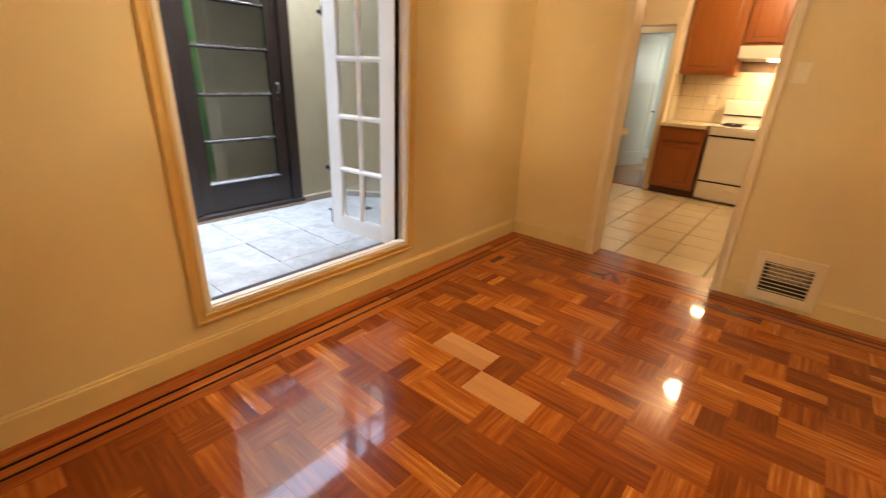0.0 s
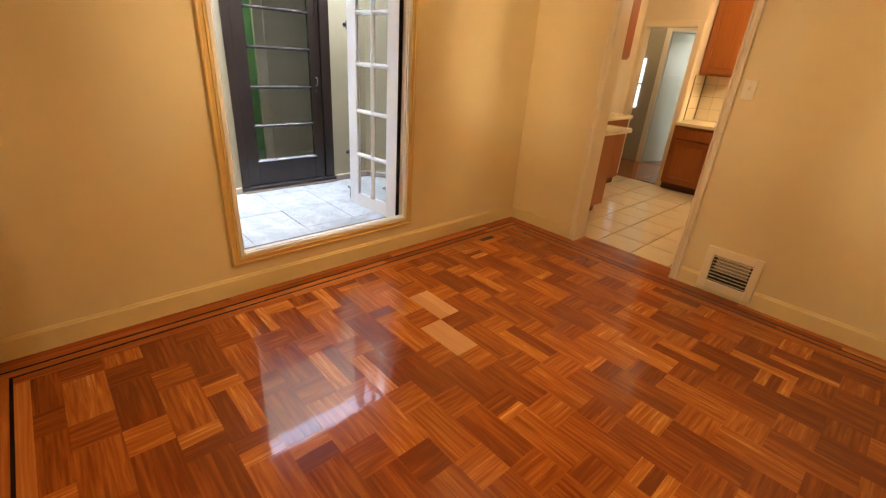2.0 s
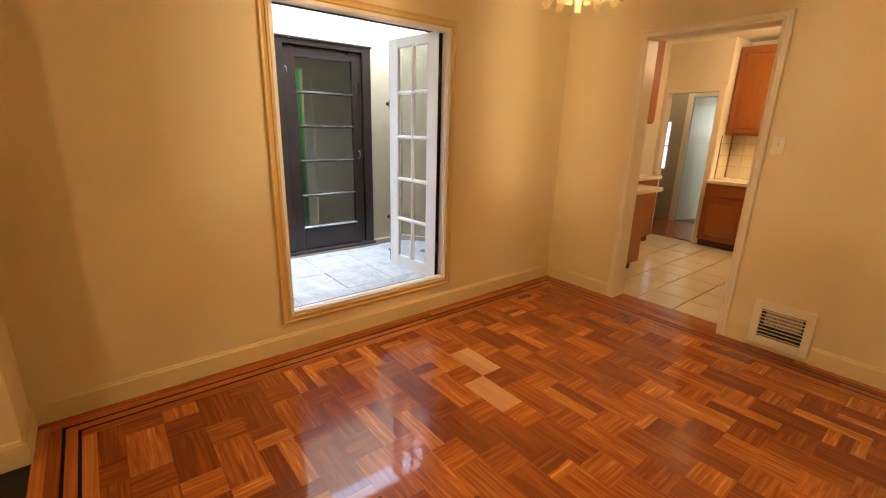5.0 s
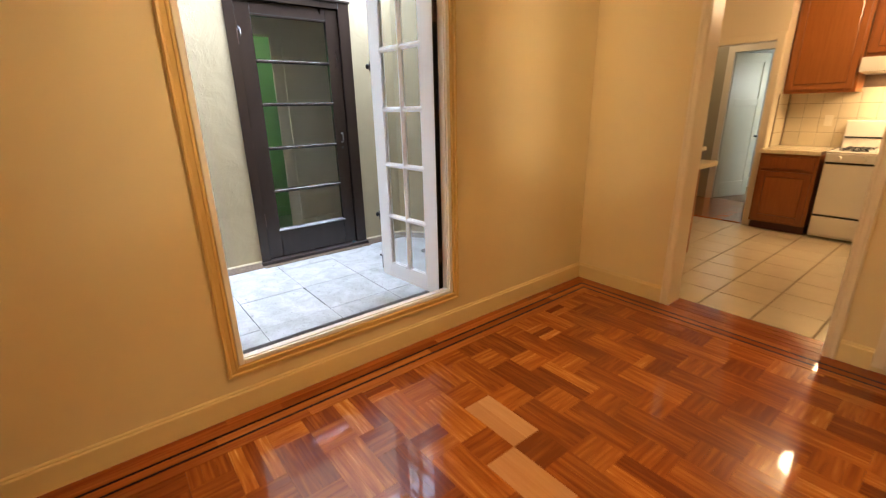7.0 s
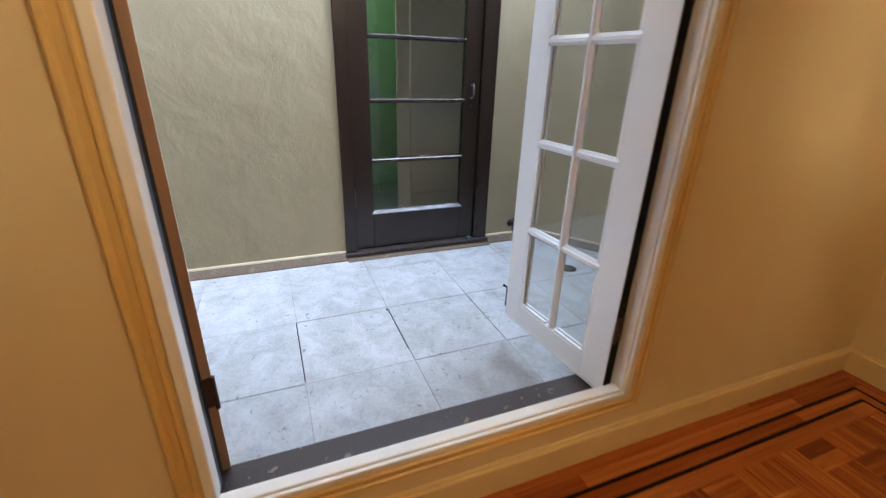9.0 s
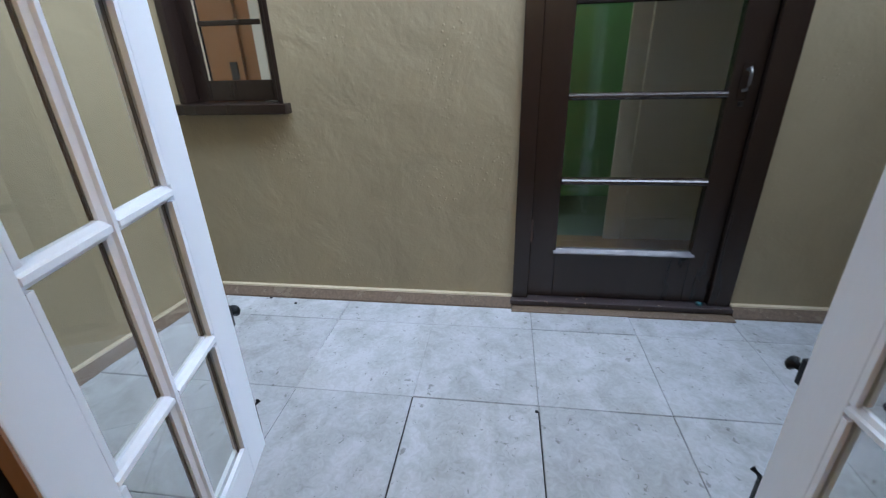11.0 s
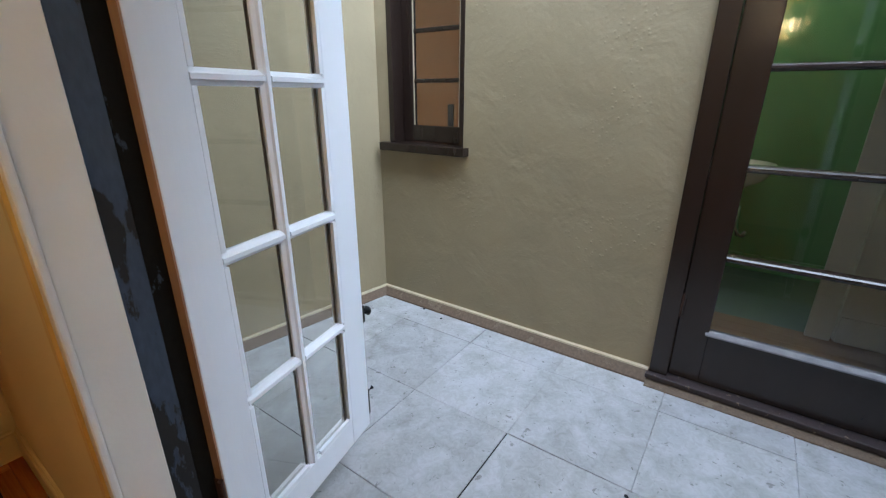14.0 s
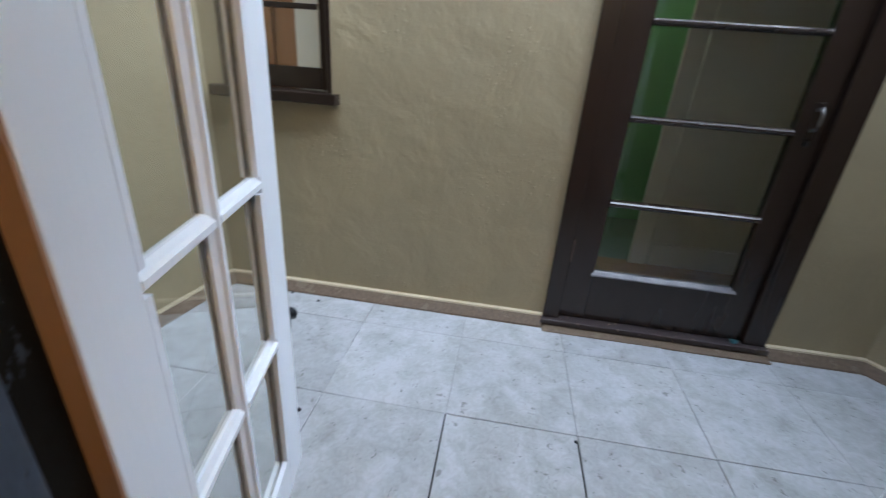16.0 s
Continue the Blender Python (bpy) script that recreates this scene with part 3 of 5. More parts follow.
structure("wall_patio_south", bm, M_STUCCO, "olive-tan trowelled stucco wall of the light well", "wall")
bm = prism(bmesh.new(), [(-3.905, 2.86), (-3.02, 3.47), (-2.245, 3.47), (-2.245, 4.4), (-3.905, 4.4)], -0.1, 2.35)
structure("wall_patio_north", bm, M_STUCCO, "olive-tan stucco wall with a canted corner", "wall")
structure("wall_patio_east", boxes(
    (XO - 0.01, XO, -0.5, DY0 - 0.02, -0.1, WALL_TOP), (XO - 0.01, XO, DY1 + 0.02, 3.47, -0.1, WALL_TOP), (XO - 0.01, XO, DY0 - 0.02, DY1 + 0.02, DZ1 + 0.02, WALL_TOP),
    (XO - 0.01, XO, DY0 - 0.02, DY1 + 0.02, -0.1, 0.19), (XO - 0.009, XW, -0.80, 3.47, ZC + 0.1, WALL_TOP)),
    M_STUCCO, "olive-tan stucco face beside the double door", "wall")
patio_floor = structure("patio_floor", boxes((-3.905, XO, -0.8, 3.47, -0.1, ZP - 0.0050)), M_JOINT, "pale grey paved floor of the light well", "floor")


def curb(a, b, out):
    """A low cement curb with a pale lip, along the foot of a wall."""
    bm = bmesh.new()
    o = Vector((*out, 0))
    moulding(bm, [(0, 0), (0.062, 0), (0.057, 0.024), (0.020, 0.060), (0, 0.062)], [((*a, ZP - 0.02), o, (0, 0, 1)), ((*b, ZP - 0.02), o, (0, 0, 1))])
    c = structure("curb", bm, M_CURB, "tan cement curb at the foot of the stucco wall", "curb")
    bm = bmesh.new()
    moulding(bm, [(0, 0.063), (0.0195, 0.0605), (0.017, 0.067), (0, 0.070)], [((*a, ZP - 0.02), o, (0, 0, 1)), ((*b, ZP - 0.02), o, (0, 0, 1))])
    part("lip", bm, M_CURBTOP, c, "pale lip along the curb's top")


curb((WXP, -0.262), (WXP, PD0 - 0.005), (1, 0))
curb((WXP, PD1 + 0.005), (WXP, 2.86), (1, 0))
curb((-3.90, -0.263), (-2.245, -0.505), (0.145, 0.989))
curb((-3.90, 2.863), (-3.02, 3.47), (0.567, -0.824))
bm = rounded(boxes((WXP, WXP + 0.096, PD0 - 0.004, PD1 + 0.004, ZP - 0.02, ZP + 0.007)), 0.004)
structure("curb", bm, M_CURB, "worn cement step under the dark door", "curb")

# ---- dark back door ----
door_1 = thing("door_1", "dark brown painted wooden door with five glass lights, closed", "door", "", "structure", Matrix.Translation((WXP, (PD0 + PD1) / 2, 0.09)))


def on(parent, name, rows, material, label="", bev=0.003, seg=2):
    """Boxes given in world numbers, as one part under a thing that stands unturned."""
    o = parent.matrix_world.translation
    bm = boxes(*[(a - o.x, b - o.x, c - o.y, d - o.y, e - o.z, f - o.z) for a, b, c, d, e, f in rows])
    return part(name, rounded(bm, bev, seg) if bev else bm, material, parent, label)


for r in ((PD0, PD0 + 0.074), (PD1 - 0.100, PD1)):
    on(door_1, "frame_post", [(WXP - 0.12, WXP + 0.016, r[0], r[1], 0.121, PDZ)], M_BROWN)
on(door_1, "frame_head", [(WXP - 0.12, WXP + 0.016, PD0 + 0.074, PD1 - 0.100, PDZ - 0.055, PDZ)], M_BROWN)
on(door_1, "drip_moulding", [(WXP + 0.001, WXP + 0.030, PD0 - 0.012, PD1 + 0.012, PDZ - 0.004, PDZ + 0.016)], M_BROWN)
on(door_1, "door_sill", [(WXP - 0.12, WXP + 0.044, PD0 - 0.012, PD1 + 0.008, 0.094, 0.120)], M_THRESH, "worn dark brown sill")
LY0, LY1 = PD0 + 0.076, PD1 - 0.102
GY0, GY1, GZ0, GZ1 = 1.597, 2.212, 0.362, 2.088
XL0, XL1 = WXP - 0.055, WXP - 0.010
on(door_1, "stile", [(XL0, XL1, LY0, GY0, 0.124, PDZ - 0.057)], M_BROWN)
on(door_1, "stile", [(XL0, XL1, GY1, LY1, 0.124, PDZ - 0.057)], M_BROWN)
on(door_1, "bottom_rail", [(XL0, XL1, GY0, GY1, 0.124, GZ0)], M_BROWN)
on(door_1, "top_rail", [(XL0, XL1, GY0, GY1, GZ1, PDZ - 0.057)], M_BROWN)
LIGHTS = [GZ0, 0.718, 1.080, 1.432, 1.762, GZ1]


def glazing_bar(name, z, y0, y1):
    """A half-round bar between two lights, its top sloped outward."""
    o = door_1.matrix_world.translation
    half = [(-0.034, -0.011), (-0.002, -0.014), (0.008, -0.010), (0.012, -0.003), (0.010, 0.005), (0.003, 0.011), (-0.010, 0.014), (-0.034, 0.014)]
    bm = moulding(bmesh.new(), half, [((XL1 - o.x, y - o.y, z - o.z), (1, 0, 0), (0, 0, 1)) for y in (y0, y1)])
    part(name, bm, M_BROWN, door_1)


def glazing_ledge(name, z, y0, y1):
    """The sloped bead on the bottom rail, a paler grey than the door."""
    o = door_1.matrix_world.translation
    bead = [(-0.034, 0.001), (0.010, 0.001), (0.014, 0.004), (0.012, 0.009), (-0.012, 0.021), (-0.034, 0.021)]
    bm = moulding(bmesh.new(), bead, [((XL1 - o.x, y - o.y, z - o.z), (1, 0, 0), (0, 0, 1)) for y in (y0, y1)])
    part(name, bm, M_GREYGLOSS, door_1, "grey bead under the lowest light")


for z in LIGHTS[1:-1]:
    glazing_bar("glazing_bar", z, GY0, GY1)
glazing_ledge("glazing_ledge", GZ0, GY0 - 0.012, GY1 + 0.012)
# Groove isn't cut: a flat strip paints its shade on the rail.
on(door_1, "shadow_gap", [(XL1, XL1 + 0.0015, GY0 - 0.006, GY1 + 0.006, GZ1 + 0.012, GZ1 + 0.017)], M_DARK, "flat black strip for the shaded groove above the top light", 0)
for k in range(5):
    p = on(door_1, "pane", [(XL0 + 0.018, XL0 + 0.022, GY0, GY1, LIGHTS[k] + 0.010, LIGHTS[k + 1] - 0.010)], M_GLASS, "clear glass light", 0)
    p.visible_shadow = False
    mid_pane = Matrix.Translation(sum((v.co for v in p.data.vertices), Vector()) / 8)
    p.data.transform(mid_pane @ Matrix.Rotation(radians(-2.0), 4, "Y") @ mid_pane.inverted())
for z in (0.48, 1.93):
    hinge = on(door_1, "hinge", [(XL1, XL1 + 0.006, LY0 - 0.012, LY0 + 0.014, z - 0.05, z + 0.05)], M_BROWN, "painted butt hinge")
    o = door_1.matrix_world.translation
    part("pin", tube(bmesh.new(), [(XL1 + 0.012 - o.x, LY0 - o.y, z - 0.055 - o.z), (XL1 + 0.012 - o.x, LY0 - o.y, z + 0.055 - o.z)], 0.006), M_RUST, hinge, "worn hinge pin")
o = door_1.matrix_world.translation
part("handle", tube(bmesh.new(), [(XL1 - o.x + a, 2.262 - o.y, z - o.z) for a, z in ((-0.004, 1.170), (0.03, 1.18), (0.042, 1.16), (0.042, 1.12), (0.03, 1.10), (-0.004, 1.095))], 0.006), M_STEEL, door_1, "dull steel pull handle", True)
on(door_1, "latch_plate", [(XL1, XL1 + 0.005, 2.244, 2.280, 1.06, 1.20)], M_BROWN)
on(door_1, "latch_bolt", [(XL1, XL1 + 0.012, 2.256, 2.274, 1.035, 1.055)], M_IRON, "small dark bolt")

hook = on(door_1, "cabin_hook", [(WXP + 0.0165, WXP + 0.020, 1.484, 1.500, 1.974, 1.998)], M_GREYGLOSS, "small worn hook plate", 0.001)
part("hook_arm", tube(bmesh.new(), [(WXP + 0.022 - o.x, 1.492 - o.y, 1.985 - o.z), (WXP + 0.040 - o.x, 1.492 - o.y, 1.980 - o.z), (WXP + 0.043 - o.x, 1.493 - o.y, 1.945 - o.z), (WXP + 0.034 - o.x, 1.494 - o.y, 1.930 - o.z)], 0.004), M_STEEL, hook, "dull steel hook", True)
scrap = thing("plastic_scrap", "small crumpled teal plastic scrap on the door sill", "litter", "", "", Matrix.Translation((WXP + 0.012, 2.288, 0.1205)))
bm = bmesh.new()
spin(bm, [(0.016, 0), (0.019, 0.004), (0.012, 0.010), (0.015, 0.014), (0.005, 0.017)], 7)
for k, v in enumerate(bm.verts):
    v.co.x *= 0.6 + 0.3 * math.sin(2.3 * k)
    v.co.y *= 0.9 + 0.4 * math.cos(1.7 * k)
part("crumple", bm, M_HOSE, scrap)

# ---- dark casement window ----
window_1 = thing("window_1", "dark brown painted wooden window with small panes in the stucco wall", "window", "", "structure", Matrix.Translation((WXP, 0.08, 1.03)))
on(window_1, "window_sill", [(WXP - 0.14, WXP + 0.055, WI0 - 0.042, WI1 + 0.034, 1.030, 1.075)], M_BROWN, "", 0.004)
on(window_1, "window_frame", [(WXP - 0.16, WXP + 0.004, WI0, WI0 + 0.035, 1.076, WIZ1)], M_BROWN)
on(window_1, "window_frame", [(WXP - 0.16, WXP + 0.004, WI1 - 0.022, WI1, 1.076, WIZ1)], M_BROWN)
on(window_1, "window_frame", [(WXP - 0.16, WXP + 0.004, WI0 + 0.035, WI1 - 0.022, WIZ1 - 0.03, WIZ1)], M_BROWN)
SX0, SX1 = WXP - 0.125, WXP - 0.085
sash = on(window_1, "sash", [(SX0, SX1, WI0 + 0.036, -0.066, 1.078, WIZ1 - 0.032), (SX0, SX1, 0.252, WI1 - 0.024, 1.078, WIZ1 - 0.032)], M_BROWN)
on(window_1, "sash_rail", [(SX0, SX1, -0.066, 0.252, 1.078, 1.170)], M_BROWN)
on(window_1, "sash_rail", [(SX0, SX1, -0.066, 0.252, WIZ1 - 0.10, WIZ1 - 0.032)], M_BROWN)
ROWS_Z = [1.170, 1.412, 1.668, 1.922, WIZ1 - 0.10]
for z in ROWS_Z[1:-1]:
    on(window_1, "glazing_bar", [(SX0 + 0.004, SX1 - 0.004, -0.066, 0.252, z - 0.011, z + 0.011)], M_BROWN, "", 0.004)
for k in range(4):
    p = on(window_1, "pane", [(SX0 + 0.018, SX0 + 0.022, -0.066, 0.252, ROWS_Z[k] + 0.008, ROWS_Z[k + 1] - 0.008)], M_GLASS, "clear glass pane", 0)
    p.visible_shadow = False
for y in (-0.064, 0.246):
    on(window_1, "pane_edge_line", [(SX1 - 0.010, SX1 - 0.002, y, y + 0.004, 1.170, WIZ1 - 0.10)], M_CURBTOP, "pale putty line", 0)
on(window_1, "window_catch", [(SX0 - 0.03, SX0, 0.254, 0.282, 1.38, 1.48)], M_IRON, "dark iron catch")

# ---- white double doors ----


def french_leaf(m, label, bolt_side, dark_lines=False, W=0.62, S=0.104, SH=0.124):
    """A ten-light door leaf: local x runs from hinge to free edge, y through its thickness."""
    Z0, Z1, T = 0.230, 2.128, 0.0165
    ob = thing("french_door", label, "door", "white double doors", "", m @ Matrix.Translation((0, 0, Z0)))
    G0, P = 0.328, 0.3485
    top = G0 + 5 * P

    def p(name, rows, mat, lab="", bev=0.003):
        bm = boxes(*[(a, b, c, d, e - Z0, f - Z0) for a, b, c, d, e, f in rows])
        return part(name, rounded(bm, bev) if bev else bm, mat, ob, lab)

    p("stile", [(0.004, SH, -T, T, Z0, Z1)], M_WHITE)
    p("stile", [(W - S, W, -T, T, Z0, Z1)], M_WHITE)
    # One leaf's hinge edge is bare fir, the other's black for gap shade.
    p("stile_edge", [(0.0, 0.004, -T + 0.001, T - 0.001, Z0 + 0.001, Z1 - 0.001)], M_BARE if dark_lines else M_BLACK, "bare fir hinge edge" if dark_lines else "hinge edge painted black as the gap's shade", 0)
    p("bottom_rail", [(SH, W - S, -T, T, Z0, G0)], M_WHITE)
    p("top_rail", [(SH, W - S, -T, T, top, Z1)], M_WHITE)
    mid = (SH + W - S) / 2
    bar = [(-0.016, 0), (-0.016, 0.006), (-0.008, 0.012), (-0.005, 0.018), (0.005, 0.018), (0.008, 0.012), (0.016, 0.006), (0.016, 0)]
    full = bar + [(a, -b) for a, b in reversed(bar[1:-1])]
    bm = moulding(bmesh.new(), full, [((mid, 0, G0 - Z0), (1, 0, 0), (0, 1, 0)), ((mid, 0, top - Z0), (1, 0, 0), (0, 1, 0))])
    part("muntin", bm, M_WHITE, ob)
    for k in range(1, 5):
        for a, b in ((SH, mid - 0.010), (mid + 0.010, W - S)):
            bm = moulding(bmesh.new(), full, [((a, 0, G0 + k * P - Z0), (0, 0, 1), (0, 1, 0)), ((b, 0, G0 + k * P - Z0), (0, 0, 1), (0, 1, 0))])
            part("muntin", bm, M_WHITE, ob)
    bead = 0.012
    for s in (-1, 1):
        for k in range(5):
            for a, b in ((SH, mid - 0.016), (mid + 0.016, W - S)):
                e, f = G0 + k * P + (0.016 if k else 0), G0 + (k + 1) * P - (0.016 if k < 4 else 0)
                y0, y1 = sorted((s * 0.005, s * 0.016))
                edge = [(a, a + bead, y0, y1, e, f)] if a == SH else [(b - bead, b, y0, y1, e, f)]
                if k == 0:
                    edge.append((a + bead, b - bead, y0, y1, e, e + bead))
                if k == 4:
                    edge.append((a + bead, b - bead, y0, y1, f - bead, f))
                p("glazing_bead", edge, M_WHITE, "", 0)
                if dark_lines and s == 1:
                    c = b - (bead if b > mid else 0)
                    p("pane_edge_line", [(c - 0.0045, c - 0.0002, 0.0022, 0.0075, e + 0.002, f - 0.002)], M_DKLINE, "thin dark line along the pane edge", 0)
    for k in range(5):
        for a, b in ((SH, mid), (mid, W - S)):
            g = p("pane", [(a + 0.001, b - 0.001, -0.002, 0.002, G0 + k * P + 0.004, G0 + (k + 1) * P - 0.004)], M_DIMGLASS, "glass pane tinted to dim the wall behind", 0)
            g.visible_shadow = False
    for z in (0.50, 1.86):
        h = p("hinge", [(-0.003, 0.0, -0.0145, 0.0145, z - 0.045, z + 0.045)], M_RUST, "rusted butt hinge leaf", 0)
        part("pin", tube(bmesh.new(), [(-0.006, -bolt_side * 0.0165, z - 0.05 - Z0), (-0.006, -bolt_side * 0.0165, z + 0.05 - Z0)], 0.006), M_RUST, h, "rusted hinge pin")
    for z, hgt in ((0.665, 0.060), (1.64, 0.060)):
        h = p("catch", [(W, W + 0.016, -0.014, 0.014, z - hgt / 2, z + hgt / 2)], M_IRON, "black iron catch")
        part("knob", tube(bmesh.new(), [(W + 0.010, 0, z - Z0), (W + 0.030, -bolt_side * 0.006, z - Z0), (W + 0.036, -bolt_side * 0.008, z - Z0), (W + 0.044, -bolt_side * 0.010, z - Z0)], [0.007, 0.008, 0.017, 0.014]), M_IRON, h, "black iron knob", True)
    h = p("bolt", [(W, W + 0.012, -0.013, 0.013, 0.268, 0.366)], M_IRON, "black iron sliding bolt")
    part("rod", tube(bmesh.new(), [(W + 0.018, 0, 0.262 - Z0), (W + 0.018, 0, 0.352 - Z0), (W + 0.040, -bolt_side * 0.008, 0.358 - Z0)], 0.0075), M_IRON, h, "bolt rod")
    return ob


french_leaf(pose(-2.1125, 1.9975, 0, 0, 0, 185.0), "white-painted ten-light door leaf standing open into the light well", -1, False, 0.602, 0.102, 0.113)
french_leaf(pose(-2.2300, 0.7760, 0, 0, 0, 192.4), "white-painted ten-light door leaf with bare hinge edge, standing open", 1, True, 0.575, 0.101, 0.099)

# ---- rooms behind the light well ----
structure("wall_bath", boxes((-5.02, -4.90, 2.165, 2.9, 0, 2.7), (-5.02, -4.90, -0.3, 0.9, 0, 2.7), (-5.02, -4.90, 0.9, 2.165, 2.1, 2.7)), M_OFFWHITE, "off-white plaster wall of the passage", "wall")
structure("wall_passage", boxes((-4.90, WXP - 0.2, 2.78, 2.9, 0, 2.7), (-4.90, WXP - 0.2, 0.42, 0.54, 0, 2.7)), M_OFFWHITE, "off-white passage wall", "wall")
structure("wall_bath_green", boxes((-6.0, -5.9, 0.3, 2.5, 0, 2.7), (-5.9, -5.02, 2.4, 2.5, 0, 2.7), (-5.9, -5.02, 0.3, 0.42, 0, 2.7)), M_GREEN, "glossy green-painted bathroom wall", "wall")
structure("ceiling_bath", boxes((-6.0, WXP - 0.2, -2.5, 2.9, 2.7, 2.8)), M_CEIL, "plain ceiling of the rooms beyond", "ceiling")
structure("floor_bath", boxes((-6.0, -4.92, 0.3, 2.5, -0.05, 0.045)), M_GTILE, "dull green bathroom floor", "floor")
passage = structure("floor_passage", boxes((-4.92, WXP - 0.2, 0.42, 2.9, -0.05, 0.03)), M_DARK, "warm wooden passage floor", "floor")
for k in range(8):
    bm = boxes((-0.05, 0.05, 0.54, 2.78, 0, 0.018))
    b = part("plank", bm, M_PASSAGE, passage)
    b.matrix_world = Matrix.Translation((-4.87 + 0.102 * k, 0, 0.031))
casing_2 = structure("trim", boxes((-4.90, -4.875, 2.040, 2.150, 0.05, 2.18), (-4.90, -4.875, 0.82, 2.040, 2.10, 2.18)), M_OFFWHITE, "off-white casing of the bathroom doorway", "door trim")
structure("baseboard", boxes((-4.90, -4.882, 2.172, 2.78, 0.05, 0.20)), M_OFFWHITE, "off-white passage baseboard", "skirting")
structure("baseboard", boxes((-5.90, -5.88, 0.42, 2.4, 0.046, 0.17)), M_GREEN, "green-painted baseboard", "skirting")
basin = thing("wash_basin", "white porcelain wash basin with a dark curved tap", "basin", "", "", Matrix.Translation((-5.62, 1.50, 0.046)))
part("waste_pipe", spin(bmesh.new(), [(0.030, 0), (0.022, 0.02), (0.020, 0.60), (0.05, 0.68)], 16), M_IRON, basin, "dark waste pipe", True)
part("bowl", spin(bmesh.new(), [(0.10, 0.68), (0.20, 0.74), (0.25, 0.82), (0.25, 0.85), (0.22, 0.85), (0.12, 0.76)], 24), M_PORC, basin, "", True)
part("tap", tube(bmesh.new(), [(-0.17, 0, 0.83), (-0.17, 0, 0.88), (-0.15, 0.01, 0.915), (-0.11, 0.03, 0.925), (-0.07, 0.05, 0.91), (-0.05, 0.06, 0.88)], 0.011), M_IRON, basin, "dark curved tap", True)
part("waste_trap", tube(bmesh.new(), [(0.02, 0.09, 0.55), (0.02, 0.10, 0.40), (0.02, 0.12, 0.34), (0.02, 0.15, 0.335), (0.02, 0.17, 0.37)], 0.018), M_CHROME, basin, "chrome waste pipe", True)
structure("wall_side_room", boxes((-6.0, -5.9, -2.5, 0.3, 0, 2.7), (-5.9, -5.02, -0.3, 0.3, 0, 2.7), (-5.9, WXP - 0.2, -2.5, -2.4, 0, 2.7)), M_ORANGE, "tan-painted wall of a lamplit room", "wall")
structure("floor_side_room", boxes((-5.9, WXP - 0.2, -2.4, 0.42, -0.05, 0.04)), M_STRIP, "wooden floor of the lamplit room", "floor")
wall_door = thing("door_2", "tan-painted inner door with a dark lock plate, closed", "door", "", "structure", Matrix.Translation((-5.9, -1.4, 0.04)))
part("leaf", rounded(boxes((0.002, 0.04, -0.42, 0.42, 0, 2.03))), M_ORANGE, wall_door)
part("lock_plate", rounded(boxes((0.041, 0.055, 0.30, 0.37, 0.95, 1.2))), M_IRON, wall_door, "dark iron lock plate")

# ---- hose, window and drain by the canted wall ----
hose = thing("garden_hose", "looped blue-green rubber garden hose hanging on the stucco wall", "hose", "", "", pose(-3.275, 3.295, 0.60, 0, 0, 34.6))
pts = []
for k in range(181):
    a, turn = 2 * math.pi * k / 30, k // 30
    low = 0.5 - 0.5 * math.sin(a)
    pts.append((0.045 * math.cos(a) * (0.6 + 0.9 * low) - 0.045 * low + 0.006 * math.sin(2.1 * turn), -0.030 - 0.006 * turn - 0.012 * math.cos(a + turn), 0.39 * math.sin(a) * (1 - 0.03 * turn)))
part("coil", tube(bmesh.new(), pts, 0.011, 8), M_HOSE, hose, "", True)
part("loose_end", tube(bmesh.new(), [(-0.06, -0.05, -0.30), (-0.085, -0.055, -0.36), (-0.09, -0.06, -0.42), (-0.05, -0.06, -0.46), (0.0, -0.06, -0.45)], 0.011, 8), M_HOSE, hose, "", True)
part("hook", tube(bmesh.new(), [(0, 0.02, 0.36), (0, -0.09, 0.36), (0, -0.10, 0.40)], 0.009), M_IRON, hose, "dark iron wall hook")
window_2 = thing("window_2", "dark brown painted window with a projecting sill on the canted wall", "window", "", "structure", pose(-3.30, 3.277, 1.11, 0, 0, 34.6))
part("window_sill", rounded(boxes((-0.045, 0.30, -0.055, 0.0, 0, 0.042)), 0.004), M_BROWN, window_2)
for x in (0.0, 0.235):
    part("window_frame", rounded(boxes((x, x + 0.035, -0.030, 0.0, 0.043, 1.05)), 0.003), M_BROWN, window_2)
part("window_frame", rounded(boxes((0.035, 0.235, -0.030, 0.0, 1.015, 1.05)), 0.003), M_BROWN, window_2)
part("window_frame", rounded(boxes((0.035, 0.235, -0.026, 0.0, 0.043, 0.090)), 0.003), M_BROWN, window_2)
# Wall is solid here; a black sheet paints the unlit room.
part("backing", boxes((0.035, 0.235, -0.004, -0.001, 0.090, 1.015)), M_DARK, window_2, "black sheet for an unlit room behind the pane")
part("pane", boxes((0.035, 0.235, -0.014, -0.010, 0.090, 1.015)), M_GLASS, window_2, "clear glass pane over the black sheet")
drain = thing("floor_drain", "small round dark iron drain set in the paving", "drain", "", "", Matrix.Translation((-3.28, 2.73, ZP + 0.002)))
part("rim", spin(bmesh.new(), [(0.052, 0), (0.052, 0.003), (0.042, 0.004), (0.042, 0.0)], 24), M_IRON, drain)
for k in range(5):
    c = -0.028 + 0.014 * k
    w = (0.040 ** 2 - c * c) ** 0.5
    part("grate_bar", boxes((-w, w, c - 0.003, c + 0.003, 0.0045, 0.0065)), M_RUST, drain)

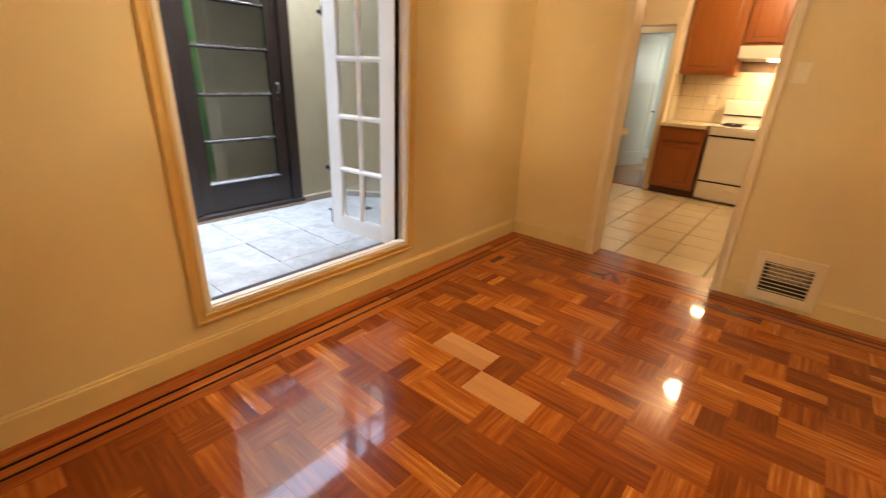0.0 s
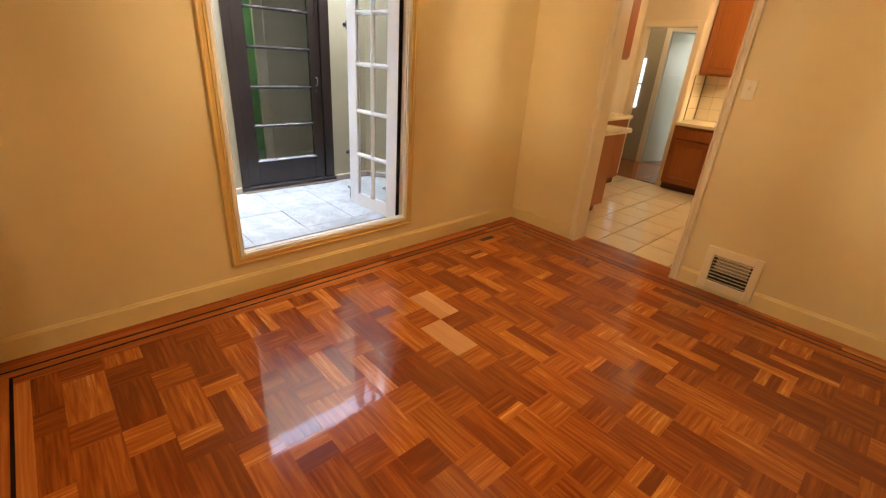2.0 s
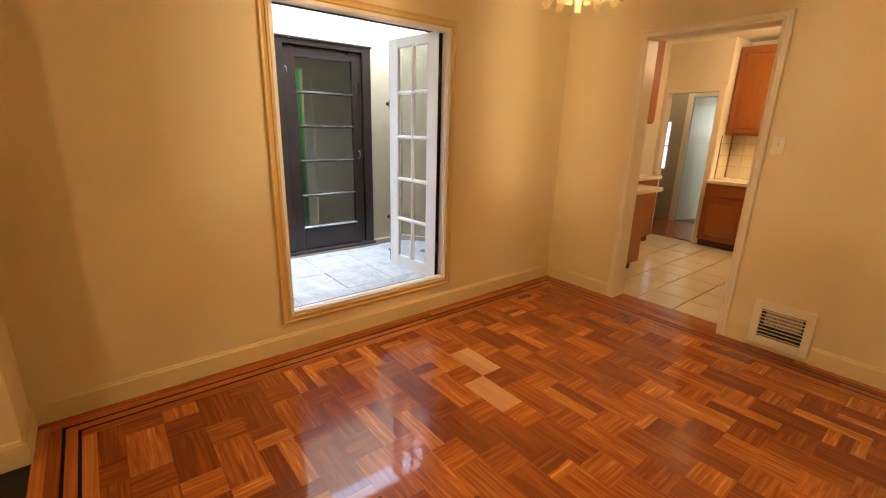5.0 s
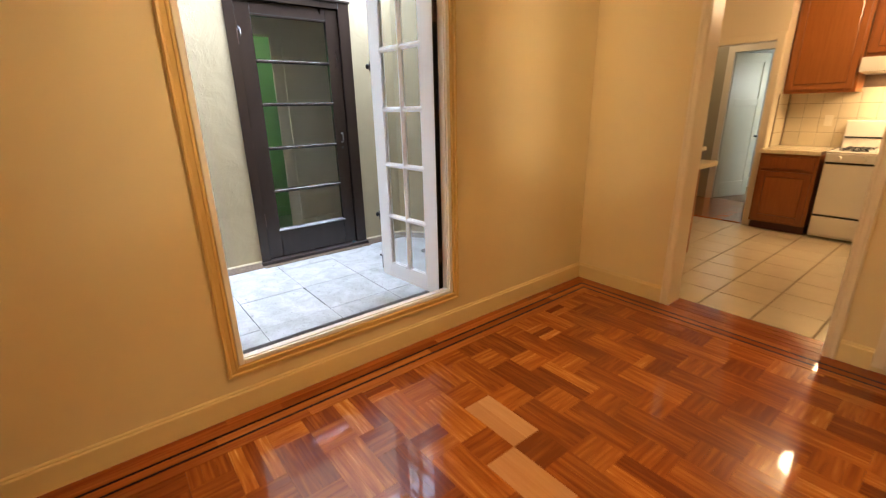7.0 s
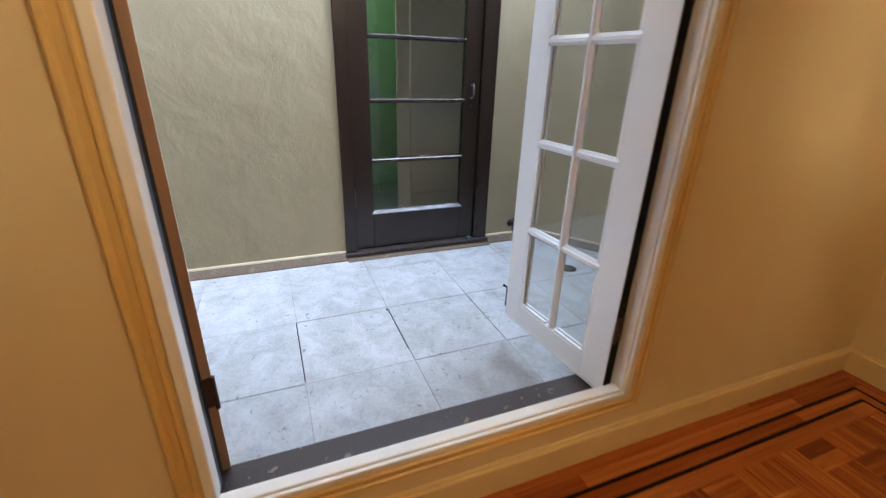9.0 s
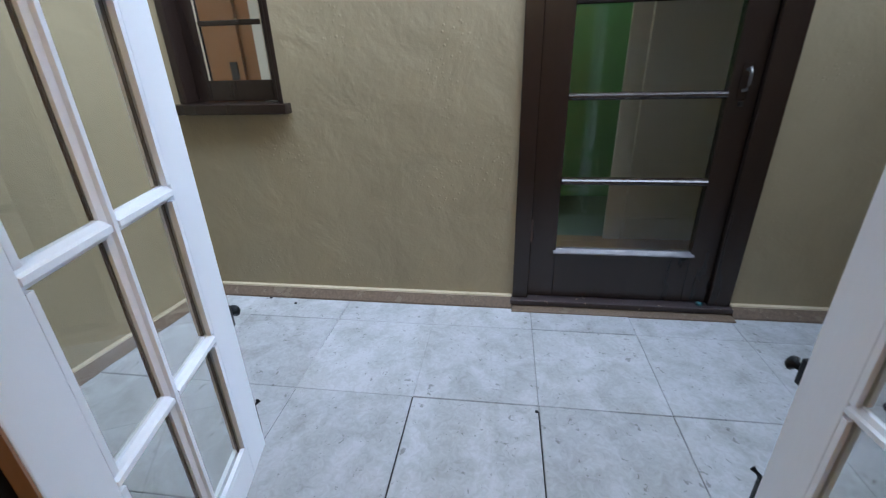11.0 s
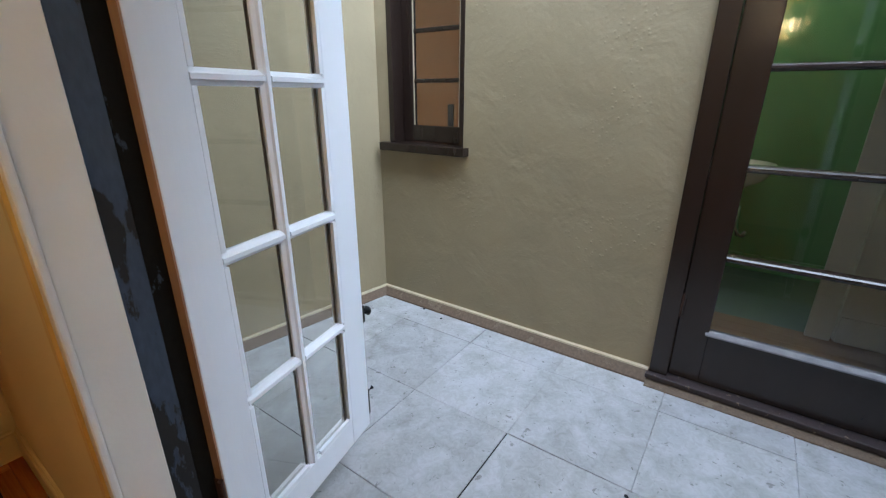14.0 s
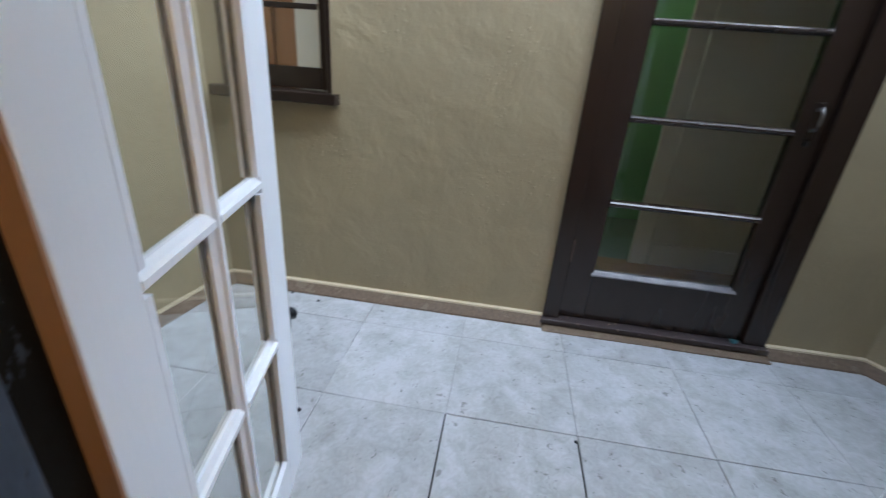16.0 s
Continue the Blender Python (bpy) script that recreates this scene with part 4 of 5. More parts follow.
# ---- dining room: things ----
register = thing("wall_register", "cream-painted metal wall register with dark louvres", "vent", "", "", Matrix.Translation((-0.077, YN, 0.030)))
part("frame", rounded(boxes((-0.177, -0.128, -0.022, 0, 0, 0.320), (0.122, 0.171, -0.022, 0, 0, 0.320), (-0.128, 0.122, -0.022, 0, 0, 0.060), (-0.128, 0.122, -0.022, 0, 0.262, 0.320)), 0.004), M_KTRIM, register)
# No hollow here: a flat black sheet paints the duct's darkness.
part("backing", boxes((-0.128, 0.122, -0.004, -0.001, 0.060, 0.262)), M_DARK, register, "black sheet for the unlit duct behind the louvres")
for k in range(8):
    bm = boxes((-0.128, 0.122, -0.006, 0.006, -0.0022, 0.0022))
    bmesh.ops.rotate(bm, verts=bm.verts, cent=(0, 0, 0), matrix=Matrix.Rotation(radians(-25), 3, "X"))
    bmesh.ops.translate(bm, verts=bm.verts, vec=(0, -0.012, 0.073 + 0.0255 * k))
    part("louvre", bm, M_KTRIM, register)
for k in range(24):
    part("grille_bar", boxes((-0.100 + 0.0088 * k, -0.097 + 0.0088 * k, -0.0075, -0.0050, 0.150, 0.262)), M_KTRIM, register)

switch = thing("light_switch", "ivory plastic light switch plate on the wall", "switch", "", "", Matrix.Translation((-0.334, YN, 1.402)))
part("plate", rounded(boxes((-0.038, 0.038, -0.006, 0, -0.058, 0.058)), 0.003), M_PLATE, switch)
part("toggle", rounded(boxes((-0.006, 0.006, -0.020, -0.0065, -0.004, 0.016)), 0.002), M_PLATE, switch)
for z in (-0.038, 0.038):
    part("screw", spin(bmesh.new(), [(0.004, -0.001), (0.003, 0.001)], 8, (0, -0.0075, z)), M_BRASS, switch)

chandelier = thing("chandelier", "lit crystal chandelier of hanging glass prisms on a brass frame", "chandelier", "", "", Matrix.Translation(CHANDELIER))
H0 = ZC - CHANDELIER[2]
part("canopy", spin(bmesh.new(), [(0.07, H0), (0.07, H0 - 0.015), (0.03, H0 - 0.04), (0.01, H0 - 0.05)], 24), M_BRASS, chandelier, "", True)
part("stem", tube(bmesh.new(), [(0, 0, H0 - 0.04), (0, 0, 0.33)], 0.008), M_BRASS, chandelier, "", True)
part("top_ring", spin(bmesh.new(), [(0.10, 0.325), (0.148, 0.325), (0.152, 0.335), (0.148, 0.345), (0.10, 0.345)], 36), M_BRASS, chandelier, "", True)
part("lower_ring", spin(bmesh.new(), [(0.100, 0.052), (0.139, 0.050), (0.139, 0.060), (0.100, 0.062)], 36), M_CRYSTAL, chandelier, "glowing glass tray ring")
blade = [(-0.005, 0.30), (0.005, 0.30), (0.006, 0.048), (0.014, 0.024), (0.026, 0.010), (0.023, 0.0), (0.006, 0.006), (-0.004, 0.030)]
pm = mesh_of("prism", moulding(bmesh.new(), blade, [((0, -0.014, 0), (1, 0, 0), (0, 0, 1)), ((0, -0.008, 0), (1.03, 0, 0), (0, 0, 1)), ((0, 0.008, 0), (1.03, 0, 0), (0, 0, 1)), ((0, 0.014, 0), (1, 0, 0), (0, 0, 1))]), M_CRYSTAL)
for count, radius, drop, first in ((11, 0.146, 0.0, 0.0), (8, 0.088, 0.020, 0.5)):
    for k in range(count):
        a = 2 * math.pi * (k + first) / count
        pr = new("prism", pm)
        pr.parent = chandelier
        pr.location = (radius * math.cos(a), radius * math.sin(a), drop)
        pr.rotation_euler = (0, 0, a)
for k in range(5):
    a = 2 * math.pi * k / 5 + 0.4
    bulb = part("bulb", spin(bmesh.new(), [(0.004, 0.10), (0.014, 0.125), (0.020, 0.155), (0.017, 0.185), (0.010, 0.21)], 12, (0.05 * math.cos(a), 0.05 * math.sin(a), 0)), M_BULB, chandelier, "lit candle bulb", True)
    part("socket", spin(bmesh.new(), [(0.012, 0.208), (0.013, 0.30)], 12, (0.05 * math.cos(a), 0.05 * math.sin(a), 0)), M_BRASS, chandelier)

# ---- kitchen: structure ----
structure("wall_kitchen_west", boxes((-2.62, -2.50, YN + 0.14, 6.26, -0.1, ZC)), M_KWALL, "cream kitchen wall", "wall")
structure("wall_kitchen_east", boxes((1.20, 1.32, YN + 0.14, 6.90, -0.1, ZC)), M_KWALL, "cream kitchen wall", "wall")
HX0, HX1, HZ = -2.438, -1.805, 1.975
KB = 6.78
structure("wall_kitchen_north", boxes((-2.62, HX0, 6.26, 6.38, -0.1, ZC), (HX1, -1.725, 6.26, 6.38, -0.1, ZC), (HX0, HX1, 6.26, 6.38, HZ, ZC), (-1.84, -1.725, 6.38, KB + 0.1, -0.1, ZC), (-1.725, 1.32, KB, KB + 0.1, -0.1, ZC)),
          M_KWALL, "cream kitchen wall with a doorway to the hall", "wall")
structure("ceiling_kitchen", boxes((-2.62, 1.32, YN + 0.14, 6.90, 2.60, 2.72)), M_CEIL, "plain cream kitchen ceiling", "ceiling")
bm = boxes((HX0 - 0.061, HX0, 6.24, 6.26, 0, HZ + 0.075), (HX1, HX1 + 0.075, 6.24, 6.26, 0, HZ + 0.075), (HX0, HX1, 6.24, 6.26, HZ, HZ + 0.075))
structure("trim", rounded(bm, 0.004), M_KTRIM, "cream casing of the hall doorway", "door trim")
structure("wall_hall", boxes((-3.5, -3.38, 6.38, 7.60, 0, ZC), (-1.84, -1.72, KB + 0.1, 7.72, 0, ZC), (-3.5, -2.650, 7.60, 7.72, 0, ZC), (-2.650, -1.96, 7.60, 7.72, 2.012, ZC), (-1.96, -1.84, 7.60, 7.72, 0, ZC), (-3.38, -2.62, 6.26, 6.38, 0, ZC)), M_HALL, "olive-painted hall wall", "wall")
structure("ceiling_hall", boxes((-3.5, -1.72, 6.38, 7.72, 2.60, 2.72)), M_CEIL, "plain hall ceiling", "ceiling")
hall_floor = structure("floor_hall", boxes((-3.38, -1.84, 6.30, 7.60, -0.1, -0.012)), M_DARK, "dark wooden hall floor", "floor")
for k in range(15):
    b = part("plank", boxes((-0.05, 0.05, 6.31, 7.595, 0, 0.012)), M_STRIP, hall_floor)
    b.matrix_world = Matrix.Translation((-3.32 + 0.1025 * k, 0, -0.011))
hall_door = thing("door_3", "grey-white three-panel hall door with a dark knob, standing open", "door", "", "structure", pose(-2.640, 7.600, 0.005, 0, 0, 69))
part("stile", rounded(boxes((0, 0.10, 0, 0.035, 0, 2.0)), 0.003), M_GREYDOOR, hall_door)
part("stile", rounded(boxes((0.54, 0.64, 0, 0.035, 0, 2.0)), 0.003), M_GREYDOOR, hall_door)
for z0, z1 in ((0, 0.22), (1.30, 1.40), (1.88, 2.0)):
    part("rail", rounded(boxes((0.10, 0.54, 0, 0.035, z0, z1)), 0.003), M_GREYDOOR, hall_door)
for z0, z1 in ((0.22, 1.30), (1.40, 1.88)):
    part("panel", boxes((0.10, 0.54, 0.012, 0.023, z0, z1)), M_GREYDOOR, hall_door)
part("door_knob", spin(bmesh.new(), [(0.010, 0), (0.026, 0.006), (0.028, 0.020), (0.012, 0.030)], 14, (0.595, -0.03, 0.86)), M_IRON, hall_door, "dark round knob", True)
structure("wall_bedroom", boxes((-3.5, -1.40, 9.0, 9.12, -0.1, ZC), (-3.5, -3.38, 7.72, 9.0, -0.1, ZC), (-1.52, -1.40, 7.72, 7.95, -0.1, ZC), (-1.52, -1.40, 8.75, 9.0, -0.1, ZC), (-1.52, -1.40, 7.95, 8.75, -0.1, 0.9), (-1.52, -1.40, 7.95, 8.75, 2.1, ZC)), M_PALEWALL, "pale plaster wall of a daylit room", "wall")
# Unseen panel added to block the sky through the opening.
structure("sky_blocker", boxes((-1.47, -1.455, 7.94, 8.76, 0.89, 2.11)), M_PALEWALL, "unseen pale panel added to keep sky light out", "blind")
structure("ceiling_bedroom", boxes((-3.5, -1.40, 7.72, 9.12, 2.60, 2.72)), M_CEIL, "plain ceiling of the daylit room", "ceiling")
structure("floor_bedroom", boxes((-3.38, -1.52, 7.60, 9.0, -0.1, -0.002)), M_PASSAGE, "dull wooden floor of the daylit room", "floor")
structure("baseboard", boxes((-3.36, -1.54, 8.98, 8.999, 0, 0.16)), M_BEAD, "white baseboard of the daylit room", "skirting")
structure("trim", rounded(boxes((-2.735, -2.650, 7.565, 7.60, 0, 2.09), (-2.650, -1.96, 7.565, 7.60, 2.012, 2.09)), 0.004), M_KTRIM, "cream casing of the hall door", "door trim")
structure("hall_window", boxes((-3.36, -2.960, 7.588, 7.598, 0.86, 1.22), (-3.36, -2.960, 7.588, 7.598, 1.25, 1.62)), glow("daylit_hall_pane", (0.95, 0.97, 1.0), 0.30), "bright daylit hall window", "window")

kitchen_floor = structure("kitchen_floor", boxes((-2.50, 1.20, YN + 0.176, 6.30, -0.1, -0.010), (-1.725, 1.20, 6.30, KB, -0.1, -0.010)), M_GROUT, "cream square-tiled kitchen floor", "floor")

# ---- kitchen: things ----


def panel_front(name, x0, x1, z0, z1, y, parent):
    """A raised-panel oak front that faces the dining room."""
    d = part(name, rounded(boxes((x0, x0 + 0.055, y - 0.02, y, z0, z1), (x1 - 0.055, x1, y - 0.02, y, z0, z1), (x0 + 0.055, x1 - 0.055, y - 0.02, y, z0, z0 + 0.055), (x0 + 0.055, x1 - 0.055, y - 0.02, y, z1 - 0.055, z1)), 0.003), M_CAB, parent)
    part("panel", rounded(boxes((x0 + 0.0565, x1 - 0.0565, y - 0.017, y - 0.002, z0 + 0.0565, z1 - 0.0565)), 0.008), M_CAB, d)
    return d


def cabinet(name, label, x0, x1, y0, y1, z0, z1, fronts, toe=True, group="kitchen cabinets"):
    ob = thing(name, label, "cabinet", group, "", Matrix.Translation(((x0 + x1) / 2, y0, z0)))
    cx = (x0 + x1) / 2
    part("body", rounded(boxes((x0 - cx, x1 - cx, 0, y1 - y0, 0.09 if toe else 0, z1 - z0)), 0.002), M_CAB, ob)
    if toe:
        part("toe_board", boxes((x0 - cx + 0.004, x1 - cx - 0.004, 0.05, y1 - y0, 0, 0.0895)), M_CABSHADE, ob, "toe board with shade painted into its oak")
    for kind, a, b, c, d in fronts:
        if kind == "door":
            panel_front("door", a - cx, b - cx, c - z0, d - z0, -0.001, ob)
        else:
            part("drawer", rounded(boxes((a - cx, b - cx, -0.021, -0.001, c - z0, d - z0)), 0.005), M_CAB, ob)
    return ob


CF = 6.145
cabinet("base_cabinet", "orange-stained oak base cabinet with one drawer and door", -1.715, -1.205, CF, KB - 0.02, 0.0, 0.835,
        [("drawer", -1.69, -1.235, 0.68, 0.81), ("door", -1.69, -1.235, 0.12, 0.65)])
cabinet("wall_cabinet", "orange-stained oak wall cabinet with a raised panel door", -1.715, -1.125, KB - 0.33, KB - 0.003, 1.44, 2.50,
        [("door", -1.69, -1.15, 1.47, 2.47)], False)
cabinet("wall_cabinet", "short orange-stained oak wall cabinet over the range hood", -1.115, -0.36, KB - 0.33, KB - 0.003, 1.755, 2.50,
        [("door", -1.09, -0.75, 1.785, 2.47), ("door", -0.73, -0.385, 1.785, 2.47)], False)
cabinet("wall_cabinet", "orange-stained oak wall cabinet beside the hood", -0.35, 0.45, KB - 0.33, KB - 0.003, 1.44, 2.50,
        [("door", -0.325, 0.03, 1.47, 2.47), ("door", 0.06, 0.425, 1.47, 2.47)], False)
cabinet("base_cabinet", "orange-stained oak base cabinet beside the range", -0.415, 0.45, CF, KB - 0.02, 0.0, 0.835,
        [("drawer", -0.39, 0.02, 0.68, 0.81), ("door", -0.39, 0.02, 0.12, 0.65), ("door", 0.04, 0.425, 0.12, 0.81)])


def tiled_top(name, label, x0, x1, y0, y1, z0, z1, pitch, edges):
    """A worktop faced with square glazed tiles on its top and on the edges that show."""
    ob = thing(name, label, "worktop", "", "", Matrix.Translation(((x0 + x1) / 2, (y0 + y1) / 2, z0)))
    cx, cy = (x0 + x1) / 2, (y0 + y1) / 2
    part("core", boxes((x0 - cx + 0.006, x1 - cx - 0.006, y0 - cy + 0.006, y1 - cy - 0.006, 0, z1 - z0 - 0.006)), M_GROUT, ob, "grouted core")
    nx, ny = max(1, round((x1 - x0) / pitch)), max(1, round((y1 - y0) / pitch))
    px, py = (x1 - x0) / nx, (y1 - y0) / ny
    for i in range(nx):
        for j in range(ny):
            part("tile", rounded(boxes((x0 - cx + i * px + 0.0015, x0 - cx + (i + 1) * px - 0.0015, y0 - cy + j * py + 0.0015, y0 - cy + (j + 1) * py - 0.0015, z1 - z0 - 0.006, z1 - z0)), 0.002, 1), M_SPLASH, ob)
    if "front" in edges:
        for i in range(nx):
            part("edge_tile", rounded(boxes((x0 - cx + i * px + 0.0015, x0 - cx + (i + 1) * px - 0.0015, y0 - cy - 0.004, y0 - cy + 0.006, 0, z1 - z0 - 0.0065)), 0.002, 1), M_SPLASH, ob)
    if "east" in edges:
        for j in range(ny):
            part("edge_tile", rounded(boxes((x1 - cx - 0.006, x1 - cx + 0.004, y0 - cy + j * py + 0.0015, y0 - cy + (j + 1) * py - 0.0015, 0, z1 - z0 - 0.0065)), 0.002, 1), M_SPLASH, ob)
    return ob


tiled_top("worktop", "cream tiled worktop on the oak base cabinet", -1.722, -1.200, CF - 0.025, KB - 0.012, 0.837, 0.878, 0.108, "front")
tiled_top("worktop", "cream tiled worktop beside the range", -0.420, 0.45, CF - 0.025, KB - 0.012, 0.837, 0.878, 0.108, "front")

range_ = thing("kitchen_range", "white enamel gas range with a low backguard and drawer", "stove", "", "", Matrix.Translation((-0.785, CF, 0)))
part("body", rounded(boxes((-0.383, 0.383, 0.012, 0.60, 0.02, 0.86)), 0.004), M_ENAMEL, range_)
part("oven_door", rounded(boxes((-0.378, 0.378, -0.022, 0.010, 0.255, 0.765)), 0.008), M_ENAMEL, range_)
part("drawer", rounded(boxes((-0.378, 0.378, -0.022, 0.010, 0.045, 0.235)), 0.008), M_ENAMEL, range_)
part("drawer_pull", rounded(boxes((-0.08, 0.08, -0.030, -0.022, 0.165, 0.185)), 0.003), M_ENAMEL, range_)
part("control_panel", rounded(boxes((-0.378, 0.378, -0.030, 0.012, 0.785, 0.868)), 0.006), M_ENAMEL, range_)
# Solid black strips paint the shade between door, drawer and panel.
part("gap", boxes((-0.376, 0.376, -0.008, 0.012, 0.766, 0.784)), M_DARK, range_, "black strip for the shaded gap over the oven door")
part("gap", boxes((-0.376, 0.376, -0.008, 0.012, 0.236, 0.254)), M_DARK, range_, "black strip for the shaded gap over the drawer")
part("cooktop", rounded(boxes((-0.383, 0.383, -0.02, 0.54, 0.870, 0.885)), 0.005), M_ENAMEL, range_)
part("backguard", rounded(boxes((-0.383, 0.383, 0.54, 0.60, 0.862, 1.16)), 0.012), M_ENAMEL, range_)
# Slot isn't cut: its shade is a flat black strip.
part("backguard_slot", boxes((-0.37, 0.37, 0.534, 0.541, 0.985, 1.0)), M_DARK, range_, "black strip for the shaded slot in the backguard")
for k in range(4):
    gx, gy = (-0.19, 0.19)[k % 2], (0.13, 0.40)[k // 2]
    g = bmesh.new()
    for a in (-0.1, 0.0, 0.1):
        box(g, gx + a - 0.005, gx + a + 0.005, gy - 0.10, gy + 0.10, 0.900, 0.910)
        box(g, gx - 0.10, gx + 0.10, gy + a - 0.005, gy + a + 0.005, 0.894, 0.8995)
    for a in (-0.09, 0.09):
        box(g, gx + a - 0.004, gx + a + 0.004, gy - 0.004, gy + 0.004, 0.885, 0.9)
    part("burner_grate", g, M_IRON, range_, "black iron burner grate")
    part("burner", spin(bmesh.new(), [(0.04, 0.8852), (0.035, 0.893)], 14, (gx, gy, 0)), M_IRON, range_)
for k in range(4):
    kx = -0.27 + 0.18 * k
    b = spin(bmesh.new(), [(0.020, 0), (0.017, 0.022)], 12)
    bmesh.ops.rotate(b, verts=b.verts, cent=(0, 0, 0), matrix=Matrix.Rotation(radians(90), 3, "X"))
    bmesh.ops.translate(b, verts=b.verts, vec=(kx, -0.030, 0.827))
    part("knob", b, M_ENAMEL, range_)

hood = thing("range_hood", "white enamel range hood with a lit lamp", "hood", "", "", Matrix.Translation((-0.75, KB - 0.003, 1.60)))
bm = bmesh.new()
moulding(bm, [(-0.375, 0), (0.375, 0), (0.375, 0.03), (0.375, 0.15), (-0.375, 0.15), (-0.375, 0.03)], [((0, -0.001, 0), (1, 0, 0), (0, 0, 1)), ((0, -0.38, 0.02), (1, 0, 0), (0, 0, 0.87))])
part("shell", rounded(bm, 0.004), M_ENAMEL, hood)
part("lamp_lens", rounded(boxes((-0.08, 0.08, -0.36, -0.24, -0.012, 0.005)), 0.004), M_LENS, hood, "lit lamp lens")
outlet = thing("wall_outlet", "ivory double outlet on the tiled splashback", "outlet", "", "", Matrix.Translation((-1.335, KB - 0.013, 1.155)))
part("plate", rounded(boxes((-0.036, 0.036, -0.006, 0, -0.057, 0.057)), 0.002), M_PLATE, outlet)
for z in (-0.022, 0.022):
    part("socket", rounded(boxes((-0.015, 0.015, -0.009, -0.006, z - 0.013, z + 0.013)), 0.002), M_PLATE, outlet)

pen = thing("base_cabinet", "orange-stained oak cabinet end beside the doorway", "cabinet", "kitchen cabinets", "", Matrix.Translation((-1.90, 4.20, 0)))
part("body", rounded(boxes((-0.60, 0.24, -0.30, 0.26, 0.09, 0.835)), 0.002), M_CAB, pen)
part("toe_board", boxes((-0.60, 0.20, -0.29, 0.20, 0, 0.089)), M_CABSHADE, pen, "toe board with shade painted into its oak")
part("end_panel", rounded(boxes((0.241, 0.258, -0.30, 0.26, 0.09, 0.835)), 0.003), M_CAB, pen)
tiled_top("worktop", "cream tiled worktop with a rounded tile edge", -2.46, -1.63, 3.66, 4.76, 0.837, 0.880, 0.110, ("east", "front"))
cab_l = thing("wall_cabinet", "orange-stained oak wall cabinet over the tiled worktop", "cabinet", "kitchen cabinets", "", Matrix.Translation((-2.215, 4.80, 1.55)))
part("body", rounded(boxes((-0.284, 0.26, -0.35, 0.16, 0, 0.96)), 0.002), M_CAB, cab_l)
part("door", rounded(boxes((0.261, 0.281, -0.34, 0.15, 0.02, 0.94)), 0.006), M_CAB, cab_l)
for z in (0.52, 0.56):
    part("hinge", rounded(boxes((0.20, 0.285, -0.362, -0.3505, z * 1.15, z * 1.15 + 0.02)), 0.002), M_CHROME, cab_l, "bright hinge")
cab_m = thing("base_cabinet", "orange-stained oak base cabinet along the kitchen wall", "cabinet", "kitchen cabinets", "", Matrix.Translation((-2.32, 5.35, 0)))
part("body", rounded(boxes((-0.178, 0.14, -0.45, 0.45, 0.09, 0.86)), 0.002), M_CAB, cab_m)
part("toe_board", boxes((-0.178, 0.10, -0.44, 0.44, 0, 0.089)), M_CABSHADE, cab_m, "toe board with shade painted into its oak")

tiled_top("worktop", "cream tiled worktop along the kitchen wall", -2.49, -2.15, 4.88, 5.82, 0.862, 0.905, 0.110, ("east",))

# kitchen ceiling lamp
klamp = thing("ceiling_lamp", "round ceiling lamp with a lit glass bowl", "lamp", "", "", Matrix.Translation((-0.7, 5.9, 2.49)))
part("bowl", spin(bmesh.new(), [(0.02, 0.015), (0.12, 0.02), (0.17, 0.05), (0.18, 0.08)], 28), M_LENS, klamp, "lit glass bowl", True)
part("rim", spin(bmesh.new(), [(0.185, 0.08), (0.19, 0.09), (0.15, 0.10)], 28), M_BRASS, klamp, "", True)

# ---- pieces: paving slabs, tiles, parquet ----
random.seed(4)
XS = [-3.838, -3.665, -3.185, -2.705, -2.24]
YS_ = [-0.50, 0.09, 0.556, 1.022, 1.487, 1.950, 2.41, 2.87, 3.46]


def slab_mesh(w, d, seed):
    rnd = random.Random(seed)
    bm = boxes((-w / 2, w / 2, -d / 2, d / 2, -0.02, 0))
    bm = rounded(bm, 0.0022, 1)
    for v in bm.verts:
        v.co.x += rnd.uniform(-0.0008, 0.0008)
        v.co.y += rnd.uniform(-0.0008, 0.0008)
    return mesh_of("paving_slab", bm, M_SLAB)


n = 0
for i in range(len(XS) - 1):
    for j in range(len(YS_) - 1):
        x0, x1, y0, y1 = XS[i], XS[i + 1], YS_[j], YS_[j + 1]
        n += 1
        wide = 0.004 if y0 in YS_[2:5] and -3.2 < x0 < -2.9 else 0.0
        s = new("paving_slab", slab_mesh(x1 - x0 - random.choice((0.0004, 0.0010, 0.0022)), y1 - y0 - random.choice((0.0003, 0.0008, 0.0020)) - wide, n))
        s.parent = patio_floor
        s.matrix_world = pose((x0 + x1) / 2, (y0 + y1) / 2, ZP + random.uniform(-0.002, 0.002), random.uniform(-0.15, 0.15), random.uniform(-0.15, 0.15), random.uniform(-0.15, 0.15))
        tagged(s, "")

for y, x0, x1 in ((0.556, -3.18, -2.86), (1.022, -3.186, -2.72), (1.487, -3.16, -2.80), (0.556, -3.60, -3.42), (1.022, -3.52, -3.40)):
    part("open_joint", boxes((x0, x1, y - 0.0026, y + 0.0026, ZP - 0.02, ZP - 0.0035)), M_CRACK, patio_floor, "dark open joint between slabs")

tile_me = mesh_of("floor_tile", rounded(boxes((-0.1607, 0.1607, -0.1607, 0.1607, -0.010, 0)), 0.002, 1), M_TILE)
